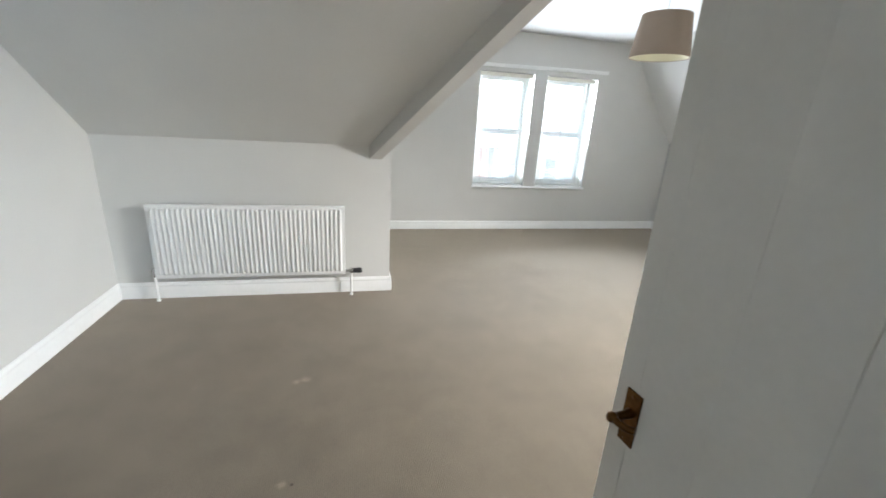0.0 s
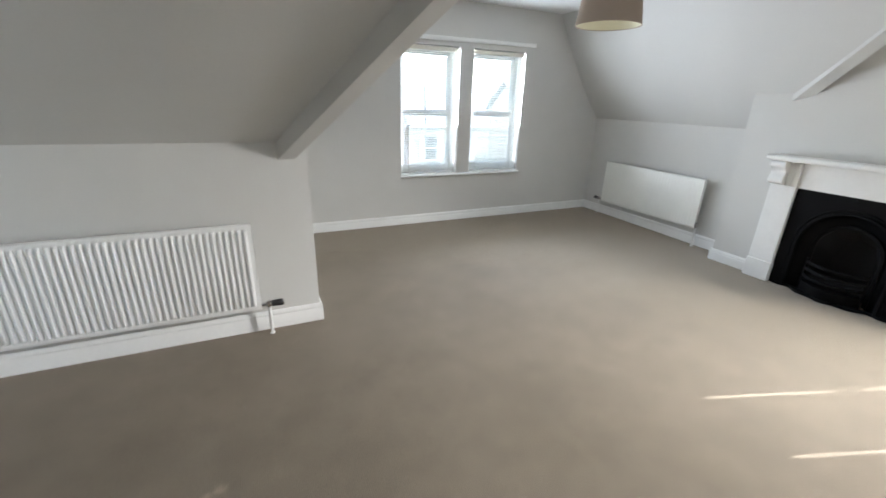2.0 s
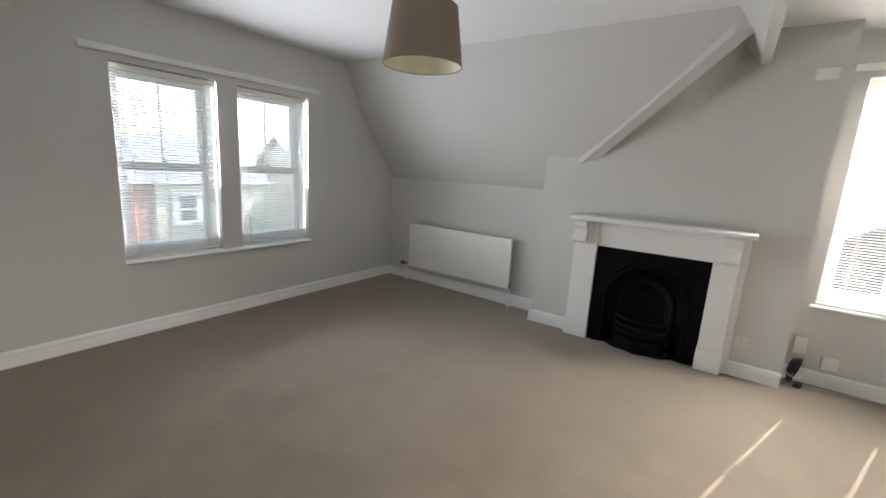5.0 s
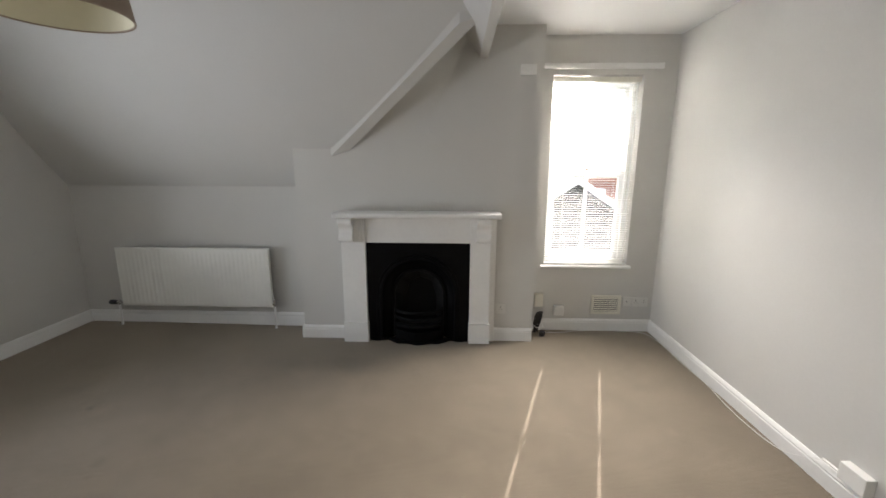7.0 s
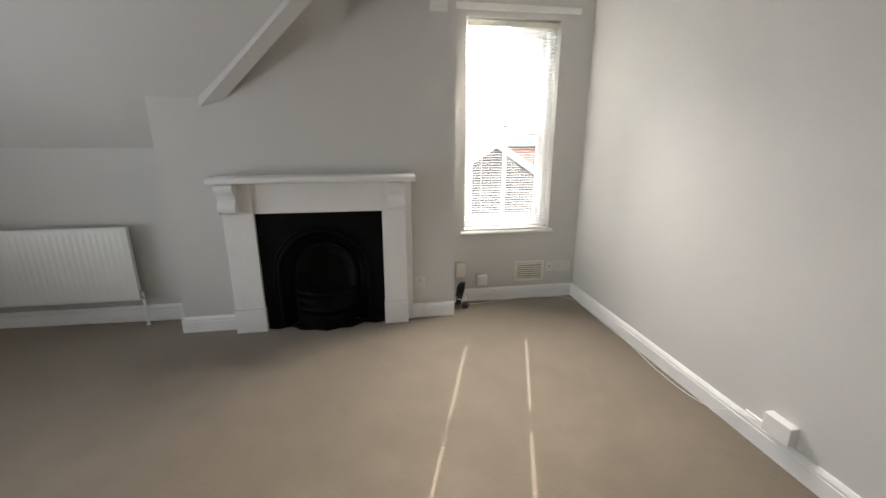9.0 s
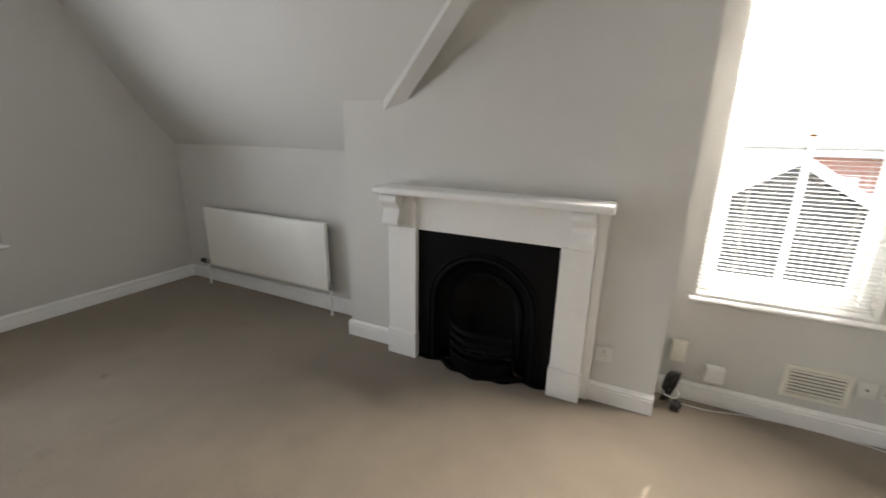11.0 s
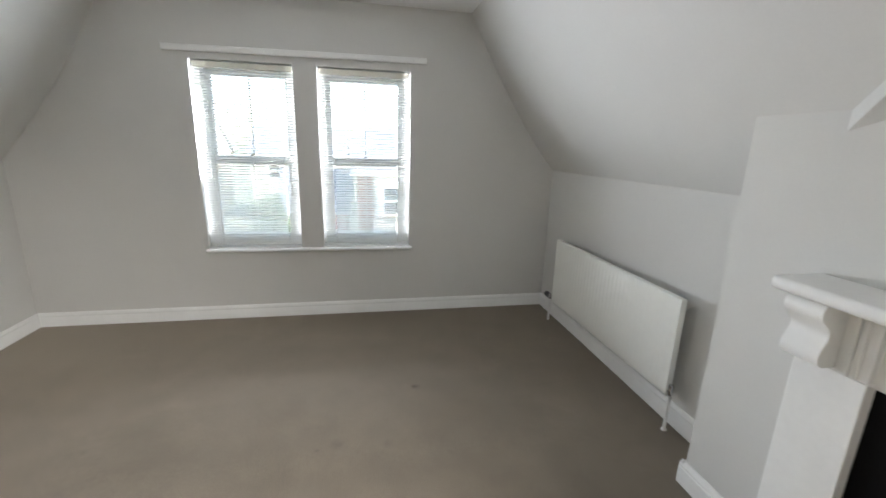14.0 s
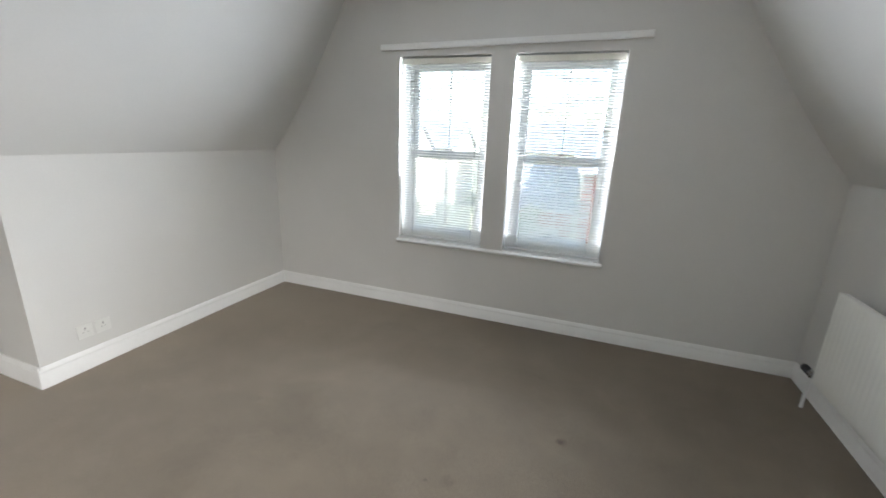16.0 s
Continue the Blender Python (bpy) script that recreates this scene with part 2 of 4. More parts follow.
def tube(bm, points, r, steps=10):
    """A round tube along points."""
    pts = [Vector(p) for p in points]
    rings = []
    for i, p in enumerate(pts):
        d = (pts[min(i + 1, len(pts) - 1)] - pts[max(i - 1, 0)]).normalized()
        q = d.to_track_quat("Z", "Y")
        rings.append([bm.verts.new(p + q @ Vector((r * math.cos(2 * math.pi * k / steps), r * math.sin(2 * math.pi * k / steps), 0))) for k in range(steps)])
    for a, b in zip(rings, rings[1:]):
        for k in range(steps):
            bm.faces.new((a[k], a[(k + 1) % steps], b[(k + 1) % steps], b[k]))
    bm.faces.new(rings[0][::-1])
    bm.faces.new(rings[-1])
    return bm


def curve_points(ctrl, n=8):
    """A smooth line through control points."""
    c = [Vector(p) for p in ctrl]
    c = [2 * c[0] - c[1]] + c + [2 * c[-1] - c[-2]]
    out = []
    for i in range(1, len(c) - 2):
        for k in range(n):
            t = k / n
            out.append(0.5 * (2 * c[i] + (c[i + 1] - c[i - 1]) * t + (2 * c[i - 1] - 5 * c[i] + 4 * c[i + 1] - c[i + 2]) * t * t + (3 * c[i] - c[i - 1] - 3 * c[i + 1] + c[i + 2]) * t ** 3))
    return out + [c[-2]]


# ---- the room's plan ----
XW, XB, XE = -1.655, 0.41, 4.65          # west wall, bay's west knee wall, east wall
YS, YK, YN = 0.05, 3.40, 5.37           # south wall, south-west knee wall, north gable wall
CX, CY0, CY1 = 4.39, 1.185, 3.18        # chimney breast front and sides
ZC, ZK, ZB = 2.54, 1.23, 1.31           # ceiling, knee wall tops
SY = 0.80                               # steepness of the cross slope
T = 0.28
XT0, XT1, YT = XB + 0.82, XE - 0.82, YK - (ZC - ZK) / SY
DX0, DX1, DZ = -0.10, 0.70, 2.03        # doorway
N_WINDOWS = ((1.70, 2.43), (2.61, 3.34))
NZ0, NZ1 = 0.625, 2.07
EY0, EY1, EZ0, EZ1 = 0.315, 1.055, 0.625, 2.235

# the old boards under the carpet rise a little towards the gable
ring = [(XW - T, -1.6, -0.2), (XW - T, YN + T, -0.2), (XW - T, YN + T, 0.017), (XW - T, 4.7, 0.015), (XW - T, 3.95, 0.007), (XW - T, 3.45, 0.0), (XW - T, -1.6, 0.0)]
floor = thing("floor", prism(bmesh.new(), ring, (XE - XW + 2 * T, 0, 0)), CARPET, "beige-brown loop pile carpet with faint marks and stains", "floor", kind="structure")
ceiling = thing("ceiling", boxes((XW - T, XE + T, -1.6, YN + T, ZC, ZC + 0.15)), CEILING, "flat white-painted plaster ceiling", "ceiling", kind="structure")


def slope(name, ring, up):
    return thing(name, prism(bmesh.new(), ring, up), PAINT, "pale grey painted sloping attic ceiling", "sloped ceiling", kind="structure")


# the bay's slopes ease off towards their feet
DM, ZM = 0.26, 1.63
YM = YK - (ZM - ZK) / SY
slope("ceiling_slope_south_west", [(XW, YK, ZK), (XB, YK, ZK), (XB + DM, YM, ZM), (XT0, YT, ZC), (XW, YT, ZC)], (0, 0.06, 0.08))
slope("ceiling_slope_south_east", [(XE, CY1, ZK + SY * (YK - CY1)), (XE, YT, ZC), (XT1, YT, ZC), (XE - DM, YM, ZM)], (0, 0.06, 0.08))
for name, x0, sgn in (("ceiling_slope_west", XB, 1), ("ceiling_slope_east", XE, -1)):
    bm = bmesh.new()
    rows = []
    for k in range(13):
        d = (XT0 - XB) * k / 12
        z = ZB + 1.1058 * d + 0.4808 * d * d
        y = YK - (z - ZK) / SY - (0.10 if sgn < 0 else 0.04)
        if sgn < 0:
            y = min(y, YM)
        x = x0 + sgn * d
        rows.append([bm.verts.new(p) for p in ((x, YN, z), (x, y, z), (x - sgn * 0.07, y, z + 0.06), (x - sgn * 0.07, YN, z + 0.06))])
    for p, q in zip(rows, rows[1:]):
        for i in range(4):
            j = (i + 1) % 4
            bm.faces.new((p[i], p[j], q[j], q[i]))
    bm.faces.new(rows[0])
    bm.faces.new(rows[-1][::-1])
    thing(name, bm, PAINT, "pale grey painted sloping attic ceiling", "sloped ceiling", kind="structure", smooth=True)


# rounded filler between that slope and the chimney breast, added to soften the shade there
bm = bmesh.new()
rows = []
for k in range(15):
    y = 2.84 + (YT - 2.84) * k / 14
    z = ZK + SY * (YK - y) - 0.004
    r = min(0.85 * (0.025 + 0.0388 * k), 0.05 + 0.075 * (14 - k))
    rows.append([bm.verts.new((CX - r + r * math.sin(q), y, z - 1.4 * r * (1 - math.cos(q)))) for q in [math.pi / 2 * i / 12 for i in range(13)]])
for p, q in zip(rows, rows[1:]):
    for i in range(12):
        bm.faces.new((p[i], p[i + 1], q[i + 1], q[i]))
thing("plaster_cove", bm, PAINT, "rounded pale grey filler, added to soften shade beside the chimney breast", "sloped ceiling", kind="structure", smooth=True)


def wall(name, *some):
    return thing(name, boxes(*some), PAINT, "pale grey emulsion-painted plaster wall", "wall", kind="structure")


H = ZC + 0.1
wall("wall_west", (XW - T, XW, -1.6, YK, 0, H))
wall("wall_knee_south_west", (XW - T, XB, YK, YK + T, 0, H))
wall("wall_knee_bay_west", (XB - T, XB, YK + T, YN + T, 0, H))
(a0, a1), (b0, b1) = N_WINDOWS
wall("wall_north", (XB, a0, YN, YN + T, 0, H), (a1, b0, YN, YN + T, NZ0, NZ1), (b1, XE, YN, YN + T, 0, H), (a0, b1, YN, YN + T, 0, NZ0), (a0, b1, YN, YN + T, NZ1, H))
wall("wall_east", (XE, XE + T, -1.6, EY0, 0, H), (XE, XE + T, EY1, YN + T, 0, H), (XE, XE + T, EY0, EY1, 0, EZ0), (XE, XE + T, EY0, EY1, EZ1, H))
wall("wall_south", (XW, DX0, YS - 0.12, YS, 0, H), (DX1, XE, YS - 0.12, YS, 0, H), (DX0, DX1, YS - 0.12, YS, DZ, H))
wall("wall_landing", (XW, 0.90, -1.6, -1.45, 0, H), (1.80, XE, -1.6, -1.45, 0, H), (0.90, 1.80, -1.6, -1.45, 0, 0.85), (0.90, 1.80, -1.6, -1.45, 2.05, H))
# chimney breast: open behind the fireplace's arch
ring = [(CX, y, z) for y, z in ((CY0, 0), (1.80, 0), (1.80, 0.80), (2.52, 0.80), (2.52, 0), (CY1, 0), (CY1, ZC), (CY0, ZC))]
thing("chimney_breast", prism(bmesh.new(), ring, (XE - CX, 0, 0)), PAINT, "pale grey emulsion-painted chimney breast", "wall", kind="structure")

# boxed-in timbers under the roof: two valley rafters and the purlin that they meet
bm = prism(bmesh.new(), [(0.231, YK + 0.01, 1.118), (0.328, YK + 0.01, 1.118), (0.328, YK + 0.01, 1.45), (0.231, YK + 0.01, 1.45)], Vector((0.80, -1.30, 1)) * 1.22)
thing("valley_beam_west", bm, PAINT, "pale painted boxed valley rafter along the slopes", "beam", kind="structure")
bm = prism(bmesh.new(), [(CX + 0.01, 2.890, 1.553), (CX + 0.01, 2.735, 1.60), (CX + 0.01, 2.735, 1.90), (CX + 0.01, 2.890, 1.90)], Vector((-0.63, -1.25, 1)) * 0.84)
thing("valley_beam_east", bm, PAINT, "pale painted boxed valley rafter above the fireplace", "beam", kind="structure")
bm = prism(bmesh.new(), [(XW, 1.62, 2.31), (XW, 1.68, 2.31), (XW, 1.84, ZC), (XW, 1.62, ZC)], (CX - XW, 0, 0))
thing("ceiling_beam", bm, PAINT, "pale painted boxed purlin under the ceiling", "beam", kind="structure")


# ---- skirting boards ----
SK_H, SK_T = 0.128, 0.020
SKIRT = [(0, 0), (1.0, 0), (1.0, 0.70), (0.80, 0.74), (0.80, 0.78), (0.95, 0.82), (0.80, 0.90), (0.45, 0.97), (0.35, 1.0), (0, 1.0)]


def skirting(name, a, b, h=SK_H):
    """A moulded board from a to b, with the room on the left hand of that way."""
    a, b = Vector((*a, 0)), Vector((*b, 0))
    way = (b - a).normalized()
    out = Vector((-way.y, way.x, 0))
    ring = [a + out * (u * SK_T) + Vector((0, 0, v * h)) for u, v in SKIRT]
    return thing(name, prism(bmesh.new(), ring, b - a), GLOSS, "white gloss-painted moulded skirting board", "skirting board", kind="structure", smooth=True)


skirting("baseboard_west", (XW, YK), (XW, YS))
skirting("baseboard_south_west", (XB + SK_T - 0.003, YK), (XW, YK))
skirting("baseboard_bay_west", (XB, YN), (XB, YK - SK_T + 0.003))
skirting("baseboard_north", (XE, YN), (XB, YN))
skirting("baseboard_east", (XE, CY1), (XE, YN))
skirting("baseboard_chimney_north", (CX - SK_T + 0.003, CY1), (XE, CY1), 0.118)
skirting("baseboard_chimney_front", (CX, 2.81), (CX, CY1 + SK_T - 0.003), 0.115)
skirting("baseboard_chimney_front", (CX, CY0), (CX, 1.513), 0.115)
skirting("baseboard_window_east", (XE, YS), (XE, CY0), 0.11)
skirting("baseboard_south", (DX1 + 0.07, YS), (XE, YS), 0.110)


# ---- windows, blinds ----
def window(name, w, h, label, bars=0.008):
    """A double-hung sash window in its box frame, lying in the plane y = 0, from x = 0, z = 0."""
    ob = base(name, (0, 0, 0), label, "sash window", kind="structure")
    f = 0.045
    part("window_frame", boxes((0, f, 0, 0.12, 0, h), (w - f, w, 0, 0.12, 0, h), (f, w - f, 0, 0.12, h - f, h), (f, w - f, 0, 0.12, 0, 0.035)), UPVC, ob, bevel=0.003)
    mid = h * 0.49
    s = 0.042
    for nm, y, z0, z1 in (("lower_sash", 0.02, 0.036, mid + 0.045), ("upper_sash", 0.065, mid - 0.02, h - f - 0.001)):
        x0, x1 = f + 0.002, w - f - 0.002
        parts = [(x0, x0 + s, y, y + 0.04, z0, z1), (x1 - s, x1, y, y + 0.04, z0, z1), (x0 + s, x1 - s, y, y + 0.04, z0, z0 + (0.07 if nm == "lower_sash" else 0.04)), (x0 + s, x1 - s, y, y + 0.04, z1 - 0.04, z1)]
        if bars:
            parts.append((w / 2 - bars, w / 2 + bars, y + 0.008, y + 0.032, z0 + 0.04, z1 - 0.04))
        sash = part(nm, boxes(*parts), UPVC, ob, bevel=0.002)
        pane = part("pane", boxes((x0 + s - 0.005, x1 - s + 0.005, y + 0.018, y + 0.022, z0 + 0.03, z1 - 0.03)), GLASS, sash)
        pane.visible_shadow = False
    catch = bmesh.new()
    lathe(catch, [(0.018, mid + 0.046), (0.018, mid + 0.055), (0.008, mid + 0.058), (0.008, mid + 0.07)], 12)
    bmesh.ops.translate(catch, verts=catch.verts, vec=(w / 2, 0.04, 0))
    part("sash_catch", catch, BRASS, ob)
    return ob


def slat_mesh(w, depth, tilt, holes):
    """One crowned slat with slots for its cords, tilted about its length."""
    bm = bmesh.new()
    xs = [0.0]
    for hx in holes:
        xs += [hx - 0.0085, hx + 0.0085]
    xs.append(w)
    ys = [-0.5, -0.2, 0.2, 0.5]
    c, s_ = math.cos(tilt), math.sin(tilt)
    grid = []
    for x in xs:
        row = []
        for u in ys:
            y, z = u * depth, -0.0022 * (4 * u * u)
            row.append(bm.verts.new((x, y * c - z * s_, y * s_ + z * c)))
        grid.append(row)
    for i in range(len(xs) - 1):
        for j in range(3):
            if j == 1 and i % 2 == 1:
                continue
            bm.faces.new((grid[i][j], grid[i + 1][j], grid[i + 1][j + 1], grid[i][j + 1]))
    me = bpy.data.meshes.new("slat")
    bm.to_mesh(me)
    bm.free()
    me.materials.append(BLINDPAINT)
    return me


def blind(w, h, tilt, label, group, holes, wand=True, pitch=0.0205, depth=0.0265):
    """A venetian blind that hangs in a reveal: x along its width, y = 0 its middle, z = 0 the sill."""
    ob = base("venetian_blind", (0, 0, 0), label, "venetian blind", group)
    part("headrail", boxes((0.004, w - 0.004, -0.02, 0.02, h - 0.042, h - 0.002)), CREAMPLASTIC, ob, "cream steel headrail", bevel=0.002)
    part("bottom_rail", boxes((0.008, w - 0.008, -0.013, 0.013, 0.012, 0.026)), BLINDPAINT, ob, bevel=0.003)
    me = slat_mesh(w - 0.004, depth, tilt, holes)
    z = 0.042
    while z < h - 0.05:
        sl = new("slat", me)
        sl.parent = ob
        sl.matrix_basis = pose(0.002, 0, z, random.uniform(-1.5, 1.5), random.uniform(-0.06, 0.06), 0)
        z += pitch
    for hx in holes:
        for y in (-0.0145, 0.0145):
            part("ladder_cord", boxes((hx + 0.0075, hx + 0.0087, y - 0.0006, y + 0.0006, 0.02, h - 0.04)), CORD, ob)
    if wand:
        bm = bmesh.new()
        tube(bm, curve_points([(w - 0.05, -0.022, h - 0.03), (w - 0.048, -0.026, h * 0.6), (w - 0.052, -0.025, h * 0.32)], 4), 0.002, 6)
        part("pull_cord", bm, CORD, ob)
        bm = lathe(bmesh.new(), [(0.002, 0.03), (0.006, 0.02), (0.007, 0.0)], 8)
        bmesh.ops.translate(bm, verts=bm.verts, vec=(w - 0.052, -0.025, h * 0.32 - 0.03))
        part("cord_weight", bm, WHITEPLASTIC, ob)
    return ob


for i, (x0, x1) in enumerate(N_WINDOWS):
    wd = window("window_%d" % (i + 1), x1 - x0, NZ1 - NZ0, "white-painted timber sash window behind a blind", 0.005)
    wd.matrix_world = pose(x0, YN + 0.10, NZ0)
    bl = blind(x1 - x0 - 0.01, NZ1 - NZ0 - 0.02, radians(31), "white metal venetian blind let down with slats open", "blinds in the gable windows", (0.10, 0.62))
    bl.matrix_world = pose(x0 + 0.005, YN + 0.045, NZ0 + 0.012)
wd = window("window_3", EY1 - EY0, EZ1 - EZ0, "white-painted sash window with a central glazing bar", 0.014)
wd.matrix_world = pose(XE + 0.10, EY1, EZ0, 0, 0, -90)
bl = blind(EY1 - EY0 - 0.01, EZ1 - EZ0 - 0.02, radians(-4), "sunlit cream metal venetian blind with slats open", "", (0.135, 0.565))
bl.matrix_world = pose(XE + 0.045, EY1 - 0.005, EZ0 + 0.012, 0, 0, -90)


# assumed window, out of view, around the added landing lamp
wd = window("window_4", 0.90, 1.20, "assumed white sash window on the landing, out of view")
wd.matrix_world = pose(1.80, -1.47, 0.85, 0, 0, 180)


def sill(name, w, deep):
    """A bull-nosed sill: x along its length, y = 0 the wall's face, nose towards -y."""
    ring = [(0, deep, 0), (0, -0.02, 0), (0, -0.032, 0.006), (0, -0.036, 0.014), (0, -0.032, 0.022), (0, -0.02, 0.028), (0, deep, 0.028)]
    return thing(name, prism(bmesh.new(), ring, (w, 0, 0)), GLOSS, "white gloss-painted window sill board", "window sill", kind="structure", smooth=True)


sill("window_sill_north", 1.672, 0.0).matrix_world = pose(1.69, YN, 0.597)
for x0, x1 in N_WINDOWS:
    thing("window_board", boxes((x0 + 0.001, x1 - 0.001, YN + 0.001, YN + 0.10, NZ0, NZ0 + 0.010)), GLOSS, "white gloss-painted board inside the window reveal", "window board", kind="structure")
sill("window_sill_east", 0.80, 0.0).matrix_world = pose(XE, 1.085, 0.594, 0, 0, -90)
thing("window_board", boxes((XE + 0.001, XE + 0.10, EY0 + 0.001, EY1 - 0.001, EZ0, EZ0 + 0.010)), GLOSS, "white gloss-painted board inside the window reveal", "window board", kind="structure")


def batten(name, w):
    """A narrow painted curtain batten with a rounded top edge."""
    ring = [(0, 0, 0), (0, -0.022, 0), (0, -0.024, 0.004), (0, -0.024, 0.038), (0, -0.018, 0.044), (0, 0, 0.044)]
    return thing(name, prism(bmesh.new(), ring, (w, 0, 0)), GLOSS, "white painted timber curtain batten above the window", "curtain batten", smooth=True)


batten("curtain_batten", 1.93).matrix_world = pose(1.54, YN, 2.115, 0, -0.6, 0)
batten("curtain_batten", 0.97).matrix_world = pose(XE, 1.142, 2.28, 0, 0, -90)


# ---- fireplace ----
fp = base("fireplace_surround", (CX, 2.165, 0), "white-painted timber fireplace surround with scrolled corbels", "fireplace")
FR = -0.08  # face of the legs, from the chimney breast
for sgn in (1, -1):
    y0, y1 = (0.435, 0.635) if sgn > 0 else (-0.602, -0.435)
    part("leg", boxes((FR, 0.0, y0, y1, 0.178, 0.88)), GLOSS, fp, bevel=0.003)
    part("plinth_block", boxes((FR - 0.014, 0.0, y0 - 0.006, y1 + 0.006, 0.0, 0.178)), GLOSS, fp, bevel=0.004)
    part("leg_head", boxes((FR, 0.0, y0, y1, 0.881, 1.088)), GLOSS, fp, bevel=0.003)
    for k in range(2 if sgn > 0 else 0):
        yy = sgn * (0.468 + 0.022 * k)
        part("moulding", boxes((FR - 0.008, FR, yy - 0.007, yy + 0.007, 0.882, 1.086)), GLOSS, fp, bevel=0.003)
    # corbel: an S-scroll seen from its side
    prof = curve_points([(-0.046, 0, 0.0), (-0.064, 0, 0.012), (-0.070, 0, 0.036), (-0.062, 0, 0.062), (-0.050, 0, 0.088), (-0.050, 0, 0.112), (-0.066, 0, 0.132), (-0.086, 0, 0.150), (-0.092, 0, 0.172), (-0.084, 0, 0.192), (-0.070, 0, 0.199)], 4)
    ring = [(p.x + FR, 0, p.z + 0.888) for p in prof] + [(FR, 0, 0.888 + 0.199), (FR, 0, 0.888)]
    bm = prism(bmesh.new(), ring, (0, 0.112, 0))
    bmesh.ops.translate(bm, verts=bm.verts, vec=(0, (0.522 if sgn > 0 else -0.596), 0))
    part("corbel", bm, GLOSS, fp, "scrolled white corbel", smooth=True)
part("back_strip", boxes((-0.034, 0.0, -0.650, -0.603, 0.0, 1.088)), GLOSS, fp, "narrow white strip beside the leg", bevel=0.003)
part("frieze", boxes((FR + 0.02, 0.0, -0.435, 0.435, 0.872, 1.088)), GLOSS, fp, bevel=0.002)
ring = [(0, 0, 1.089), (-0.176, 0, 1.089), (-0.183, 0, 1.092), (-0.187, 0, 1.099), (-0.188, 0, 1.110), (-0.187, 0, 1.121), (-0.183, 0, 1.128), (-0.176, 0, 1.131), (0, 0, 1.131)]
bm = prism(bmesh.new(), [(x, -0.672, z) for x, y, z in ring], (0, 1.344, 0))
part("mantel_shelf", bm, GLOSS, fp, "white mantel shelf with a rounded edge", smooth=True)

ins = base("cast_iron_fireplace", (CX, 2.165, 0), "black cast-iron arched fireplace insert with a curved grate", "fireplace insert")


def arch_ring(bm, r0, r1, x0, x1, spring, foot, steps=24):
    """An arched band between two radii, from foot height up over the spring line, between two depths."""
    sec = []
    pts = [(-1, foot)] + [None] * (steps + 1) + [(1, foot)]
    for k, p in enumerate(pts):
        if p:
            a, b = (p[0] * r0, p[1]), (p[0] * r1, p[1])
        else:
            t = math.pi * (1 - (k - 1) / steps)
            a, b = (r0 * math.cos(t), spring + r0 * math.sin(t)), (r1 * math.cos(t), spring + r1 * math.sin(t))
        sec.append([bm.verts.new(q) for q in ((x0, *a), (x0, *b), (x1, *b), (x1, *a))])
    for s0, s1 in zip(sec, sec[1:]):
        for i in range(4):
            j = (i + 1) % 4
            bm.faces.new((s0[i], s0[j], s1[j], s1[i]))
    bm.faces.new(sec[0])
    bm.faces.new(sec[-1][::-1])
    return bm


R, SP = 0.322, 0.42
# face plate with an arched hole
bm = bmesh.new()
n = 24
outer, inner = [], []
corner = math.atan2(0.872 - SP, 0.434)
for t in sorted([math.pi * k / n for k in range(n + 1)] + [corner, math.pi - corner], reverse=True):
    inner.append((R * math.cos(t), SP + R * math.sin(t)))
    u = Vector((math.cos(t), math.sin(t)))
    sc = min(0.434 / max(abs(u.x), 1e-6), (0.872 - SP) / max(u.y, 1e-6))
    outer.append((u.x * sc, SP + u.y * sc))
inner = [(-R, 0.0)] + inner + [(R, 0.0)]
outer = [(-0.434, 0.0)] + outer + [(0.434, 0.0)]
fa = [[bm.verts.new((x, *p)) for p in line] for x in (-0.045, -0.02) for line in (inner, outer)]
for k in range(len(inner) - 1):
    bm.faces.new((fa[0][k], fa[0][k + 1], fa[1][k + 1], fa[1][k]))
    bm.faces.new((fa[2][k], fa[3][k], fa[3][k + 1], fa[2][k + 1]))
    bm.faces.new((fa[0][k], fa[2][k], fa[2][k + 1], fa[0][k + 1]))
part("face_plate", bm, IRON, ins)
part("arch_moulding", arch_ring(bmesh.new(), R - 0.014, R + 0.010, -0.064, -0.044, SP, 0.02), IRON, ins, bevel=0.006)
part("outer_moulding", arch_ring(bmesh.new(), R + 0.020, R + 0.034, -0.056, -0.044, SP, 0.02), IRON, ins, bevel=0.004)
# hollow reveal that narrows to the fire's mouth
RI = 0.225
bm = bmesh.new()
lines = []
for k in range(7):
    t = k / 6
    r, x = R - 0.006 - (R - 0.006 - RI) * t ** 1.5, -0.046 + 0.085 * t ** 0.7
    sp = SP - 0.02 * t
    lines.append([bm.verts.new(p) for p in [(x, -r, 0.0)] + [(x, r * math.cos(q), sp + r * math.sin(q)) for q in [math.pi * (1 - i / 24) for i in range(25)]] + [(x, r, 0.0)]])
for p, q in zip(lines, lines[1:]):
    for i in range(len(p) - 1):
        bm.faces.new((p[i], p[i + 1], q[i + 1], q[i]))
part("hollow_reveal", bm, IRON, ins, smooth=True)
part("inner_moulding", arch_ring(bmesh.new(), RI - 0.016, RI + 0.012, 0.018, 0.046, SP - 0.02, 0.02), IRON, ins, bevel=0.006)
